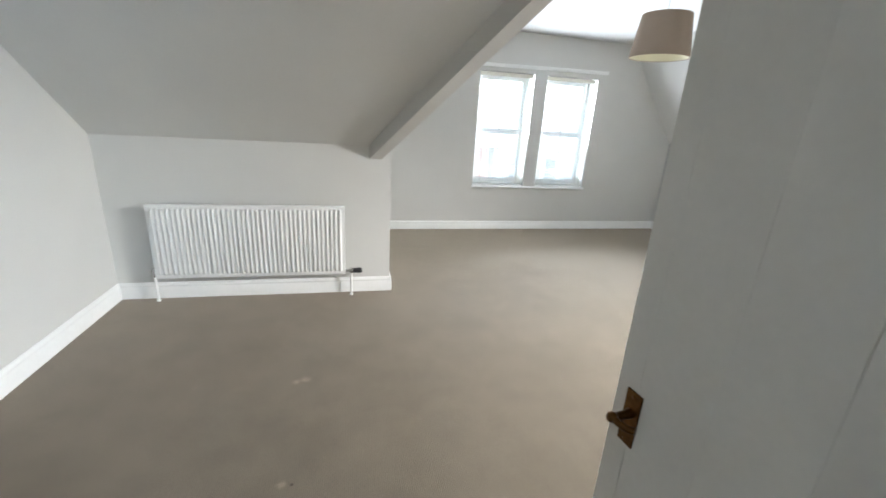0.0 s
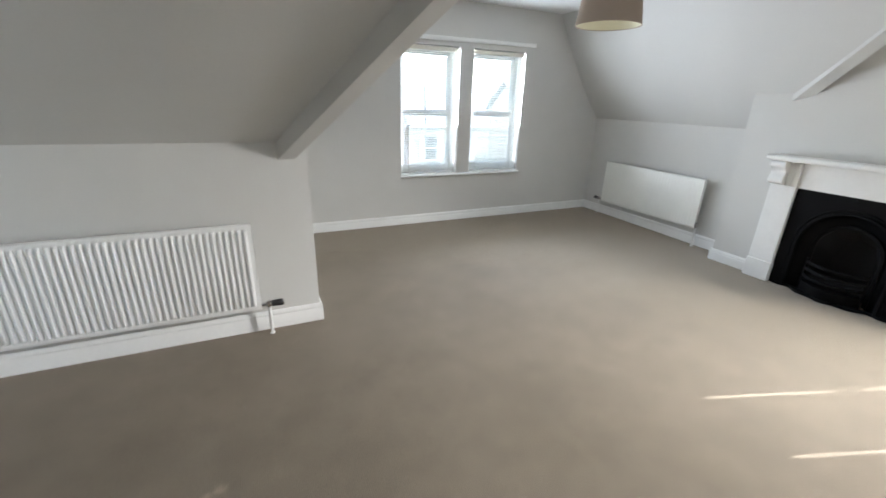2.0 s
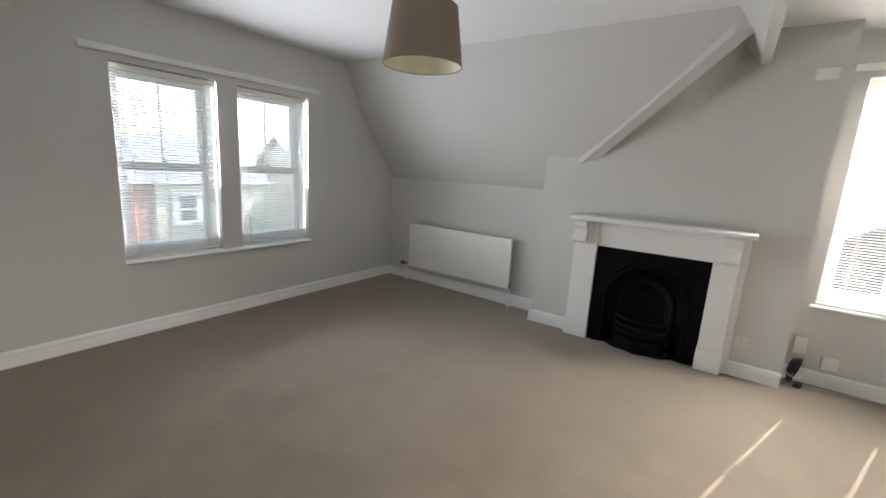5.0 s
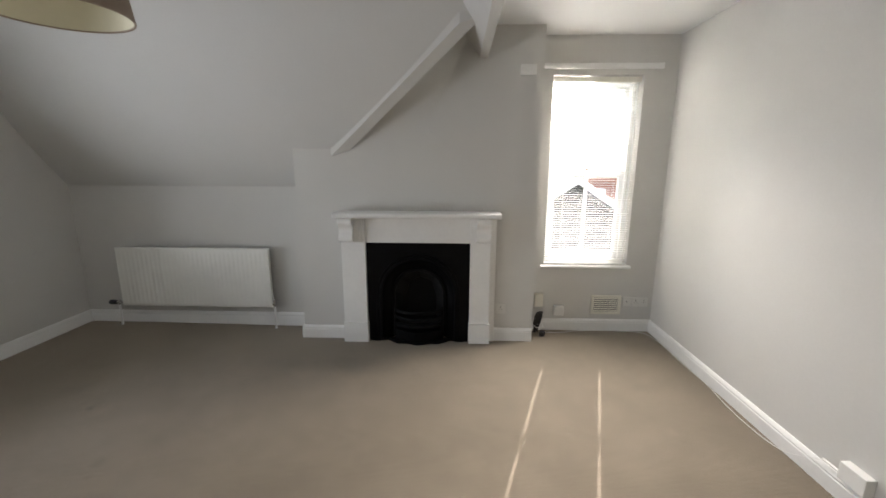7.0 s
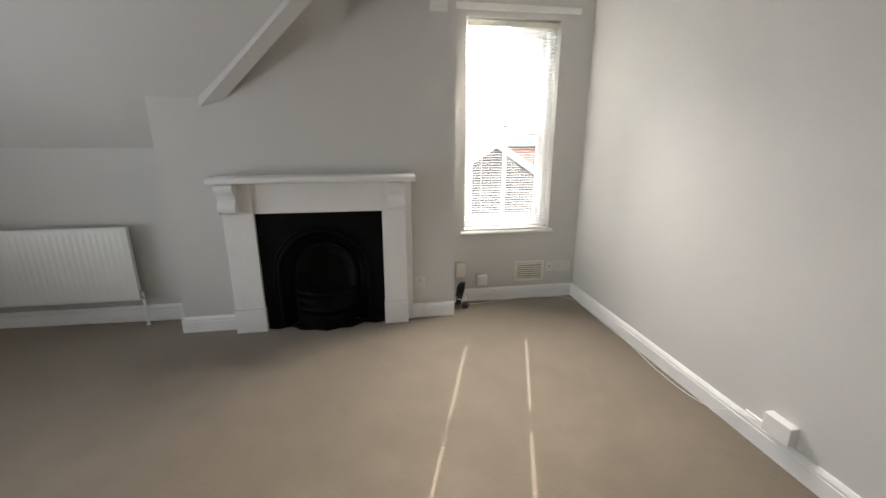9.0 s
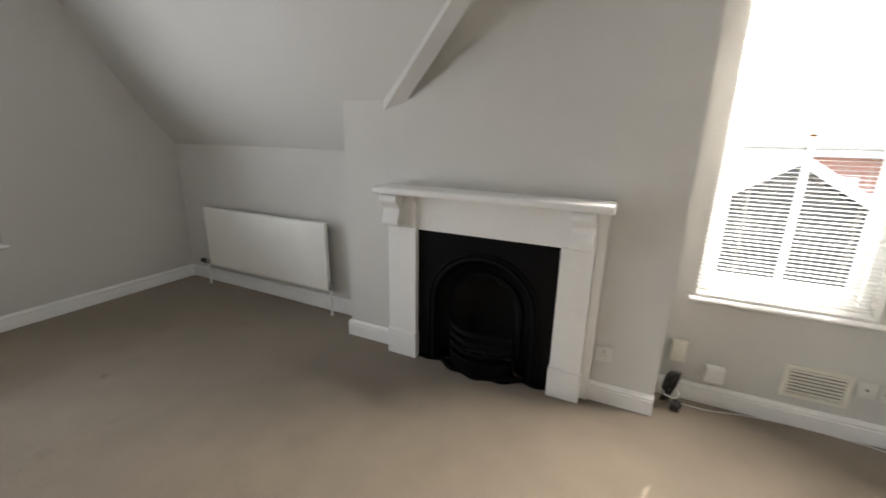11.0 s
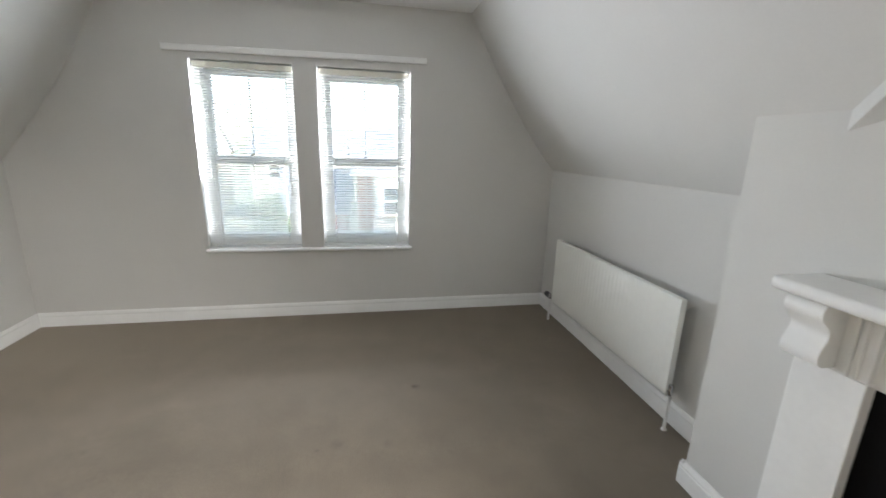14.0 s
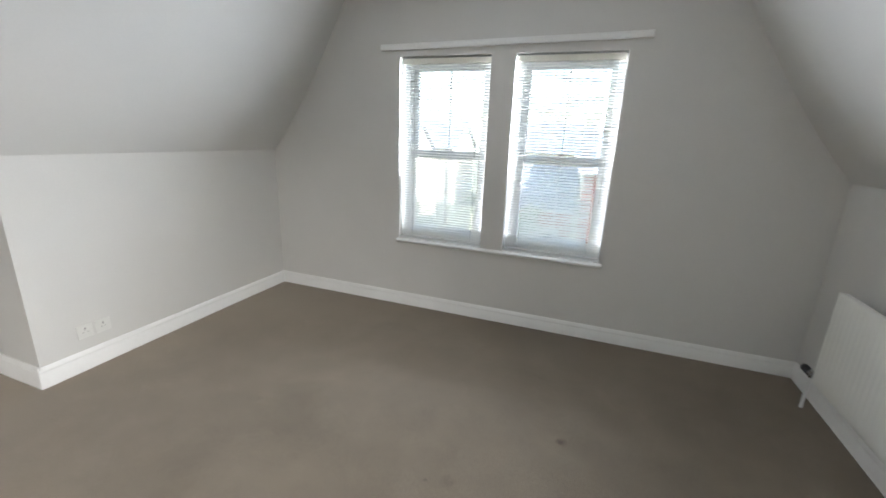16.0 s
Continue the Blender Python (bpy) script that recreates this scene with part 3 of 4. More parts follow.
# firebox behind: splayed cheeks and a back
bm = bmesh.new()
fr = [(-RI, 0.0), (-RI, SP), (-0.16, 0.57), (0.0, 0.64), (0.16, 0.57), (RI, SP), (RI, 0.0)]
bk = [(-0.14, 0.0), (-0.14, 0.32), (-0.10, 0.46), (0.0, 0.50), (0.10, 0.46), (0.14, 0.32), (0.14, 0.0)]
va = [bm.verts.new((0.044, *p)) for p in fr]
vb = [bm.verts.new((0.235, *p)) for p in bk]
for k in range(6):
    bm.faces.new((va[k], va[k + 1], vb[k + 1], vb[k]))
bm.faces.new(vb)
part("firebox", bm, SOOT, ins, "sooty firebox lining")


def bow(z0, z1, half, out, thick):
    """An upright band bowed forward, rounded along its top."""
    bm = bmesh.new()
    rows = []
    for k in range(17):
        t = -1 + k / 8
        x = -0.020 - out * (1 - t * t)
        rows.append([bm.verts.new(p) for p in ((x, half * t, z0), (x - thick, half * t, z0 + 0.004), (x - thick * 1.25, half * t, (z0 + z1) / 2), (x - thick, half * t, z1 - 0.004), (x - thick * 0.4, half * t, z1), (x, half * t, z1 - 0.002))])
    for p, q in zip(rows, rows[1:]):
        for i in range(6):
            bm.faces.new((p[i], p[(i + 1) % 6], q[(i + 1) % 6], q[i]))
    bm.faces.new(rows[0])
    bm.faces.new(rows[-1][::-1])
    return bm


for z0, z1, out in ((0.262, 0.290, 0.098), (0.202, 0.232, 0.104), (0.140, 0.172, 0.110)):
    part("grate_bar", bow(z0, z1, 0.208, out, 0.012), IRON, ins, smooth=True)
for sg in (-1, 1):
    part("grate_post", tube(bmesh.new(), [(-0.022, 0.204 * sg, 0.022), (-0.022, 0.204 * sg, 0.298), (-0.022, 0.204 * sg, 0.306)], 0.011, 8), IRON, ins, smooth=True)
# ash pan front and wavy hearth lip
bm = bmesh.new()
front, back = [], []
for k in range(33):
    t = -1 + 2 * k / 32
    y = 0.43 * t
    bul = 0.085 * max(0, 1 - (t / 0.62) ** 2) + 0.012 * math.cos(t * 15)
    front.append((-0.055 - bul, y))
    back.append((-0.02, y))
prism(bm, [(x, y, 0.0) for x, y in front] + [(x, y, 0.0) for x, y in back[::-1]], (0, 0, 0.022))
part("hearth_lip", bm, IRON, ins, bevel=0.004)
bm = bmesh.new()
ring = [(-0.035 - 0.10 * (1 - (-1 + k / 8) ** 2), 0.2 * (-1 + k / 8), 0.022) for k in range(17)]
prism(bm, ring + [(-0.01, 0.2, 0.022), (-0.01, -0.2, 0.022)], (0, 0, 0.085))
part("ash_cover", bm, IRON, ins, bevel=0.004)
part("grate_floor", boxes((-0.03, 0.20, -0.19, 0.19, 0.12, 0.14)), SOOT, ins)


# ---- radiators ----
def radiator(w, h, ribs, rib_deep, label, RADIATOR):
    """A steel panel radiator: x along its width, back at y = 0, front towards -y, z = 0 its underside."""
    ob = base("radiator", (0, 0, 0), label, "radiator")
    yb = -0.038
    # ribbed front panel
    n = ribs
    bm = bmesh.new()
    edge = 0.022
    p = (w - 2 * edge) / n
    prof = [(0.0, yb), (edge * 0.5, yb)]
    for k in range(n):
        x = edge + k * p
        prof += [(x + u * p, yb - v * rib_deep) for u, v in ((0.0, 0.0), (0.12, 0.05), (0.25, 0.5), (0.36, 0.92), (0.5, 1.0), (0.64, 0.92), (0.75, 0.5), (0.88, 0.05))]
    prof += [(w - edge * 0.5, yb), (w, yb)]
    cols = []
    for x, y in prof:
        flat = yb
        cols.append([bm.verts.new(q) for q in ((x, flat + 0.004, 0.0), (x, flat, 0.006), (x, flat, 0.030), (x, y, 0.046), (x, y, h - 0.046), (x, flat, h - 0.030), (x, flat - 0.001, h - 0.008), (x, flat + 0.006, h))])
    for a, b in zip(cols, cols[1:]):
        for i in range(7):
            bm.faces.new((a[i], b[i], b[i + 1], a[i + 1]))
    part("front_panel", bm, RADIATOR, ob, smooth=True)
    part("back_panel", boxes((0.004, w - 0.004, -0.036, -0.022, 0.004, h - 0.004)), RADIATOR, ob, bevel=0.004)
    for x in (0.0, w - 0.003):
        part("side_cover", boxes((x, x + 0.003, -0.040, -0.006, 0.004, h - 0.002)), RADIATOR, ob)
    part("top_grille", boxes((0.004, w - 0.004, -0.036, -0.006, h - 0.006, h - 0.001)), RADIATOR, ob)
    for x in (0.16, w - 0.16):
        part("wall_bracket", boxes((x - 0.015, x + 0.015, -0.022, 0.035, 0.05, h - 0.08)), RADIATOR, ob)
    return ob


def valve(name, label, at, rz, head, fall):
    """A radiator valve: a body on the pipe, a tail into the radiator and a head; x is the way out from the radiator."""
    ob = base(name, at, label, "radiator valve", rz=rz)
    bm = lathe(bmesh.new(), [(0.011, -0.022), (0.013, -0.012), (0.013, 0.012), (0.011, 0.022)], 12)
    part("valve_body", bm, CHROME, ob, smooth=True)
    part("tail", lathe(bmesh.new(), [(0.009, -0.045), (0.009, -0.02), (0.013, -0.019), (0.013, -0.008)], 12, "x"), CHROME, ob, smooth=True)
    if head:
        part("valve_head", lathe(bmesh.new(), [(0.011, 0.012), (0.020, 0.016), (0.022, 0.034), (0.021, 0.050), (0.023, 0.054), (0.022, 0.080), (0.015, 0.088)], 14, "x"), DARKPLASTIC, ob, "dark thermostatic head", smooth=True)
        part("end_cap", lathe(bmesh.new(), [(0.0185, 0.084), (0.0185, 0.0895), (0.012, 0.092)], 14, "x"), CHROME, ob, "bright end cap", smooth=True)
        part("head_collar", lathe(bmesh.new(), [(0.014, 0.006), (0.016, 0.010), (0.016, 0.015)], 14, "x"), CHROME, ob, smooth=True)
    else:
        part("cap", lathe(bmesh.new(), [(0.010, 0.018), (0.014, 0.022), (0.014, 0.040), (0.010, 0.044)], 14, "z"), CHROME, ob, smooth=True)
    part("pipe", tube(bmesh.new(), [(0, 0, -0.02), (0, 0, -fall)], 0.0095, 10), GLOSS, ob, "white-painted pipe", smooth=True)
    part("pipe_collar", lathe(bmesh.new(), [(0.012, -fall + 0.001), (0.016, -fall + 0.003), (0.016, -fall + 0.008), (0.011, -fall + 0.011)], 14), GLOSS, ob, smooth=True)
    return ob


RA_X0, RA_X1, RA_Y, RA_Z0, RA_Z1 = -1.352, 0.042, 3.348, 0.190, 0.762
ra = radiator(RA_X1 - RA_X0, RA_Z1 - RA_Z0, 40, 0.019, "white ribbed steel panel radiator on the knee wall", GLOSS)
ra.matrix_world = pose(RA_X0, RA_Y, RA_Z0)
valve("radiator_valve", "chrome valve with a dark thermostatic head", (RA_X1 + 0.045, RA_Y - 0.03, RA_Z0 + 0.03), 0, True, RA_Z0 + 0.03)
valve("radiator_valve", "small chrome lockshield valve on a white pipe", (RA_X0 - 0.012, RA_Y - 0.022, RA_Z0 + 0.03), 180, False, RA_Z0 + 0.03)
RB_Y0, RB_Y1, RB_X, RB_Z0, RB_Z1 = 3.535, 4.945, 4.585, 0.208, 0.762
rb = radiator(RB_Y1 - RB_Y0, RB_Z1 - RB_Z0, 33, 0.0024, "cream-white flat-fronted steel panel radiator on the wall", RADIATOR)
rb.matrix_world = pose(RB_X, RB_Y1, RB_Z0, 0, 0, -90)
valve("radiator_valve", "chrome valve with a dark thermostatic head", (RB_X - 0.03, RB_Y1 + 0.045, RB_Z0 + 0.03), 90, True, RB_Z0 + 0.03)
valve("radiator_valve", "small chrome lockshield valve on a white pipe", (RB_X - 0.022, RB_Y0 - 0.014, RB_Z0 + 0.03), -90, False, RB_Z0 + 0.03)


# ---- pendant lamp ----
lamp = base("pendant_lamp", (2.565, 3.267, ZC), "taupe cloth drum lampshade hanging on a flex", "pendant lamp")
Z0, Z1, R0, R1 = 2.035 - ZC, 2.345 - ZC, 0.23, 0.186
bm = bmesh.new()
lathe(bm, [(R0, Z0), (R1, Z1), (R1 - 0.003, Z1), (R0 - 0.003, Z0)], 56, closed=True)
shade = part("shade", bm, SHADE, lamp, "tapered taupe cloth shade", smooth=True)
bm = lathe(bmesh.new(), [(R0 - 0.0045, Z0 + 0.002), (R1 - 0.0045, Z1 - 0.002), (R1 - 0.0055, Z1 - 0.002), (R0 - 0.0055, Z0 + 0.002)], 56, closed=True)
part("lining", bm, LINING, shade, "pale cream lining", smooth=True)
for rr, zz in ((R0, Z0), (R1, Z1)):
    bm = bmesh.new()
    lathe(bm, [(rr - 0.006, zz - 0.002), (rr + 0.001, zz - 0.002), (rr + 0.001, zz + 0.003), (rr - 0.006, zz + 0.003)], 56, closed=True)
    part("wire_ring", bm, SHADE, shade, smooth=True)
for k in range(3):
    a = 2 * math.pi * k / 3
    part("spoke", tube(bmesh.new(), [(0.02 * math.cos(a), 0.02 * math.sin(a), Z1 - 0.04), (R1 * 0.97 * math.cos(a), R1 * 0.97 * math.sin(a), Z1 - 0.004)], 0.0015, 6), CHROME, lamp)
part("lamp_holder", lathe(bmesh.new(), [(0.012, Z1 - 0.02), (0.019, Z1 - 0.03), (0.021, Z1 - 0.085), (0.016, Z1 - 0.10)], 16), WHITEPLASTIC, lamp, smooth=True)
part("bulb", lathe(bmesh.new(), [(0.013, Z1 - 0.10), (0.016, Z1 - 0.125), (0.029, Z1 - 0.155), (0.031, Z1 - 0.178), (0.022, Z1 - 0.202), (0.006, Z1 - 0.212)], 18), WHITEPLASTIC, lamp, "unlit frosted bulb", smooth=True)
part("flex", tube(bmesh.new(), [(0, 0, -0.02), (0, 0, Z1 - 0.02)], 0.0035, 8), WHITEPLASTIC, lamp)
part("ceiling_rose", lathe(bmesh.new(), [(0.048, -0.0005), (0.048, -0.012), (0.030, -0.026), (0.008, -0.034)], 24), WHITEPLASTIC, lamp, smooth=True)


# ---- the door ----
door = base("door_1", (0.735, -0.035, 0), "white-painted flush timber door standing open", "door", kind="structure", rz=96)
DW, DT = 0.745, 0.036
part("core", boxes((0.004, DW - 0.004, -DT / 2 + 0.006, DT / 2 - 0.006, 0.012, 2.0)), DOORPAINT, door)
for k in range(6):
    x1 = DW - 0.055 - 0.145 * (k - 1) if k else DW
    x0 = max(0.0, DW - 0.055 - 0.145 * k)
    part("board", boxes((x0 + 0.0001, x1 - 0.0001, -DT / 2, DT / 2, 0.012, 2.0)), DOORPAINT, door, bevel=0.0006)


def lever(sign):
    y = sign * DT / 2
    hz, hx = 0.905, DW - 0.050
    out = [(-0.020, -0.062), (0.020, -0.062), (0.020, 0.062), (-0.020, 0.062)]
    h = part("door_handle", prism(bmesh.new(), [(hx + u, y, hz + v) for u, v in out], (0, sign * 0.004, 0)), BRASS, door, "aged brass lever handle on a plain plate", bevel=0.0012)
    part("spindle", lathe(bmesh.new(), [(0.011, y + sign * 0.004), (0.009, y + sign * 0.02), (0.008, y + sign * 0.048)], 14, "y"), BRASS, h, smooth=True)
    o = h.children[-1]
    o.matrix_basis = Matrix.Translation((hx, 0, hz + 0.012))
    part("lever", tube(bmesh.new(), curve_points([(hx, y + sign * 0.044, hz + 0.012), (hx - 0.012, y + sign * 0.050, hz + 0.014), (hx - 0.030, y + sign * 0.046, hz + 0.012), (hx - 0.048, y + sign * 0.036, hz + 0.014)], 5), 0.0075, 10), BRASS, h, smooth=True)
    b = lathe(bmesh.new(), [(0.004, -0.011), (0.010, -0.007), (0.0115, 0.0), (0.010, 0.007), (0.004, 0.011)], 14)
    bmesh.ops.translate(b, verts=b.verts, vec=(hx, y + sign * 0.050, hz + 0.013))
    part("knob_end", b, BRASS, h, smooth=True)
    for v in (-0.052, 0.052):
        sc = lathe(bmesh.new(), [(0.004, y + sign * 0.0035), (0.004, y + sign * 0.0052), (0.002, y + sign * 0.006)], 10, "y")
        bmesh.ops.translate(sc, verts=sc.verts, vec=(hx, 0, hz + v))
        part("screw", sc, BRASS, h)


lever(1)
lever(-1)
part("latch_plate", boxes((DW - 0.0005, DW + 0.001, -0.011, 0.011, 0.84, 0.98)), BRASS, door)
for z in (0.22, 1.78):
    part("hinge", lathe(bmesh.new(), [(0.006, z - 0.038), (0.006, z + 0.038)], 10), BRASS, door)
thing("door_frame", boxes((DX0 - 0.001, DX0 + 0.025, YS - 0.122, YS + 0.002, 0, DZ), (DX1 + 0.0, DX1 + 0.018, YS - 0.122, YS + 0.002, 0, DZ), (DX0, DX1, YS - 0.122, YS + 0.002, DZ - 0.02, DZ + 0.001), (DX0 - 0.05, DX0 + 0.012, YS, YS + 0.014, 0, DZ + 0.05), (DX1 + 0.02, DX1 + 0.065, YS, YS + 0.014, 0, DZ + 0.05), (DX0 - 0.05, DX1 + 0.065, YS, YS + 0.0135, DZ - 0.008, DZ + 0.05)), GLOSS, "white gloss-painted timber door frame and architrave", "door frame", kind="structure")


# ---- sockets, vent, cables ----
def plate(name, w, h, d, mat, label, category, detail="socket"):
    """A wall plate: x along the wall, back at y = 0, front towards -y, z = 0 its underside."""
    ob = base(name, (0, 0, 0), label, category)
    part("faceplate", boxes((0, w, -d, 0, 0, h)), mat, ob, bevel=min(0.003, d * 0.3))
    if detail == "socket":
        for k in range(max(1, round(w / 0.085))):
            cx = (k + 0.5) * w / max(1, round(w / 0.085))
            for u, v, a, b in ((0, 0.060, 0.003, 0.008), (-0.011, 0.038, 0.0035, 0.002), (0.011, 0.038, 0.0035, 0.002)):
                part("pin_slot", boxes((cx + u - a, cx + u + a, -d - 0.0006, -d + 0.001, v * h / 0.086 - b, v * h / 0.086 + b)), SLOT, ob)
            part("switch", boxes((cx + 0.018, cx + 0.028, -d - 0.003, -d, h * 0.62, h * 0.84)), mat, ob, bevel=0.001)
    elif detail == "aerial":
        part("aerial_hole", lathe(bmesh.new(), [(0.006, -d - 0.0008), (0.006, -d + 0.001)], 12, "y"), DARKPLASTIC, ob).matrix_basis = Matrix.Translation((w / 2, 0, h / 2))
    elif detail == "lid":
        part("lid", boxes((0.003, w - 0.003, -d - 0.006, -d, h * 0.45, h - 0.003)), mat, ob, bevel=0.003)
    return ob


plate("wall_socket", 0.086, 0.088, 0.010, FADEDPLASTIC, "white plastic socket plate beside the fireplace", "socket").matrix_world = pose(CX, 1.502, 0.248, 0, 0, -90)
plate("junction_box", 0.078, 0.125, 0.030, CREAMPLASTIC, "cream plastic junction box above the skirting", "junction box", "lid").matrix_world = pose(XE, 1.122, 0.228, 0, 0, -90)
plate("telephone_socket", 0.090, 0.090, 0.042, WHITEPLASTIC, "white plastic telephone socket box near the skirting", "socket box", "lid").matrix_world = pose(XE, 0.942, 0.150, 0, 0, -90)
plate("aerial_socket", 0.076, 0.088, 0.010, FADEDPLASTIC, "white plastic aerial socket beside the vent", "socket", "aerial").matrix_world = pose(XE, 0.318, 0.238, 0, 0, -90)
plate("double_socket", 0.146, 0.086, 0.010, FADEDPLASTIC, "white plastic double socket in the corner", "socket").matrix_world = pose(XE, 0.236, 0.236, 0, 0, -90)
plate("cable_box", 0.125, 0.085, 0.046, WHITEPLASTIC, "white plastic surface box on top of the skirting", "junction box", "plain").matrix_world = pose(2.705, YS, 0.122, 0, 0, 180)
for y in (3.60, 3.70):
    plate("wall_socket", 0.086, 0.086, 0.008, FADEDPLASTIC, "white plastic socket plate on the knee wall", "socket").matrix_world = pose(XB, y, 0.205, 0, 0, 90)
plate("wall_sensor", 0.118, 0.076, 0.028, WHITEPLASTIC, "small white plastic alarm sensor on the chimney breast", "sensor", "lid").matrix_world = pose(CX, 1.366, 2.182, 0, 0, -90)

vent = base("wall_vent", (XE, 0.602, 0.160), "cream plastic louvred air vent low on the wall", "air vent", rz=-90)
VW, VH = 0.27, 0.18
part("frame", boxes((0, VW, -0.014, 0, 0, 0.022), (0, VW, -0.014, 0, VH - 0.022, VH), (0, 0.024, -0.014, 0, 0.022, VH - 0.022), (VW - 0.024, VW, -0.014, 0, 0.022, VH - 0.022)), CREAMPLASTIC, vent, bevel=0.002)
# dark sheet on the wall, drawn for the shade between the louvres
part("backing", boxes((0.02, VW - 0.02, -0.002, 0.001, 0.02, VH - 0.02)), DARKPLASTIC, vent)
for k in range(7):
    z = 0.028 + k * 0.0192
    part("slat", prism(bmesh.new(), [(0.024, -0.013, z), (0.024, -0.003, z + 0.001), (0.024, -0.003, z + 0.010), (0.024, -0.013, z + 0.0115)], (VW - 0.048, 0, 0)), CREAMPLASTIC, vent)

bundle = base("cable_bundle", (4.52, 1.105, 0), "dark coiled cable bundle with plugs on the carpet", "cables")
rng = random.Random(4)
for k in range(7):
    ctrl = []
    for i in range(7):
        a = i * 1.9 + k
        ctrl.append((0.035 * math.cos(a) + rng.uniform(-0.012, 0.012), 0.03 * math.sin(a) + rng.uniform(-0.012, 0.012), 0.012 + 0.215 * abs(math.sin(i * 0.9 + k * 0.45))))
    part("cable", tube(bmesh.new(), curve_points(ctrl, 5), 0.0048, 7), DARKPLASTIC, bundle, smooth=True)
part("plug", boxes((-0.05, -0.015, -0.055, -0.01, 0.001, 0.035)), DARKPLASTIC, bundle, bevel=0.004)
part("plug", boxes((-0.01, 0.03, -0.07, -0.03, 0.001, 0.03)), DARKPLASTIC, bundle, bevel=0.004)
part("cable_tie", tube(bmesh.new(), curve_points([(-0.045, 0.03, 0.09), (-0.05, -0.03, 0.085), (0.03, -0.045, 0.088), (0.045, 0.02, 0.092), (-0.045, 0.03, 0.09)], 5), 0.003, 6), WHITEPLASTIC, bundle)

bm = tube(bmesh.new(), curve_points([(4.56, 1.05, 0.006), (4.565, 0.90, 0.004), (4.60, 0.76, 0.004), (4.622, 0.60, 0.004), (4.622, 0.35, 0.004), (4.58, 0.14, 0.004), (4.40, 0.082, 0.004), (4.0, 0.085, 0.004), (3.7, 0.079, 0.004), (3.4, 0.105, 0.004), (3.15, 0.10, 0.004), (3.0, 0.085, 0.02), (2.90, 0.080, 0.07), (2.84, 0.076, 0.11), (2.80, 0.066, 0.132)], 6), 0.0021, 7)
thing("aerial_cable", bm, WHITEPLASTIC, "thin white cable lying along the skirting board", "cable", smooth=True)
bm = tube(bmesh.new(), curve_points([(2.81, 0.066, 0.131), (2.76, 0.068, 0.133), (2.704, 0.070, 0.135)], 6), 0.006, 7)
thing("trunking_cable", bm, WHITEPLASTIC, "white cable end by the surface socket", "cable", smooth=True)

# ---- outside: a street of brick houses, two storeys below ----
G = -6.2
LAWN = material("lawn", (0.16, 0.17, 0.12), 0.9, grain=(3, 0.3), stain=(0.2, 0.3))
ASPHALT = material("asphalt", (0.055, 0.055, 0.057), 0.85, grain=(20, 0.2), stain=(0.6, 0.2))
PAVING = material("paving", (0.30, 0.28, 0.25), 0.85, grain=(6, 0.15), stain=(0.8, 0.15))
SLATE = material("roof_slate", (0.22, 0.23, 0.26), 0.6, grain=(5, 0.3), stain=(0.7, 0.2))
RENDER = material("cream_render", (0.68, 0.62, 0.52), 0.8, grain=(9, 0.06), stain=(0.9, 0.1))
DARKGLASS = material("far_window_glass", (0.03, 0.035, 0.04), 0.08, grain=(3, 0.1), stain=(0.5, 0.2))
# for the made-up wall outside the east blind, dark to dim the view
DARKSCREEN = material("dark_view_screen", (0.045, 0.047, 0.050), 0.8, grain=(12, 0.25), stain=(1.5, 0.25), bump=0.3, bump_scale=20)
BARK = material("bark", (0.10, 0.075, 0.055), 0.9, grain=(20, 0.3), stain=(3, 0.2), bump=0.5, bump_scale=30)
LEAF = material("leaves", (0.09, 0.13, 0.05), 0.6, grain=(8, 0.35), stain=(0.9, 0.35))
CARPAINT = material("dark_blue_car_paint", (0.03, 0.04, 0.06), 0.2, grain=(30, 0.05), stain=(2, 0.05))
RUBBER = material("tyre_rubber", (0.02, 0.02, 0.02), 0.8, grain=(30, 0.1), stain=(2, 0.1))


def brickwork():
    """Red brick with pale joints, at true brick size."""
    m = material("red_brick", (0.30, 0.09, 0.055), 0.85, grain=(20, 0.12), stain=(0.8, 0.15))
    n, l = m.node_tree.nodes, m.node_tree.links
    tex, co, mp = n.new("ShaderNodeTexBrick"), n.new("ShaderNodeTexCoord"), n.new("ShaderNodeMapping")
    mp.inputs["Rotation"].default_value = (radians(90), 0, 0)
    tex.inputs["Color1"].default_value, tex.inputs["Color2"].default_value, tex.inputs["Mortar"].default_value = (0.46, 0.13, 0.08, 1), (0.38, 0.105, 0.07, 1), (0.45, 0.38, 0.32, 1)
    tex.inputs["Scale"].default_value, tex.inputs["Brick Width"].default_value, tex.inputs["Row Height"].default_value, tex.inputs["Mortar Size"].default_value = 1.0, 0.225, 0.075, 0.008
    l.new(co.outputs["Object"], mp.inputs[0])
    l.new(mp.outputs[0], tex.inputs["Vector"])
    l.new(tex.outputs["Color"], n["Principled BSDF"].inputs["Base Color"])
    return m


BRICK = brickwork()
thing("ground", boxes((-600, 600, -600, 600, G - 0.3, G)), LAWN, "grass and gardens between the houses", "ground", kind="structure")
thing("road", boxes((-200, 200, 13.0, 19.0, G - 0.1, G + 0.02)), ASPHALT, "grey asphalt street below the windows", "road", kind="structure")
for y in (11.2, 19.0):
    thing("pavement", boxes((-200, 200, y, y + 1.8, G - 0.1, G + 0.13)), PAVING, "pale paved footway beside the street", "pavement", kind="structure")


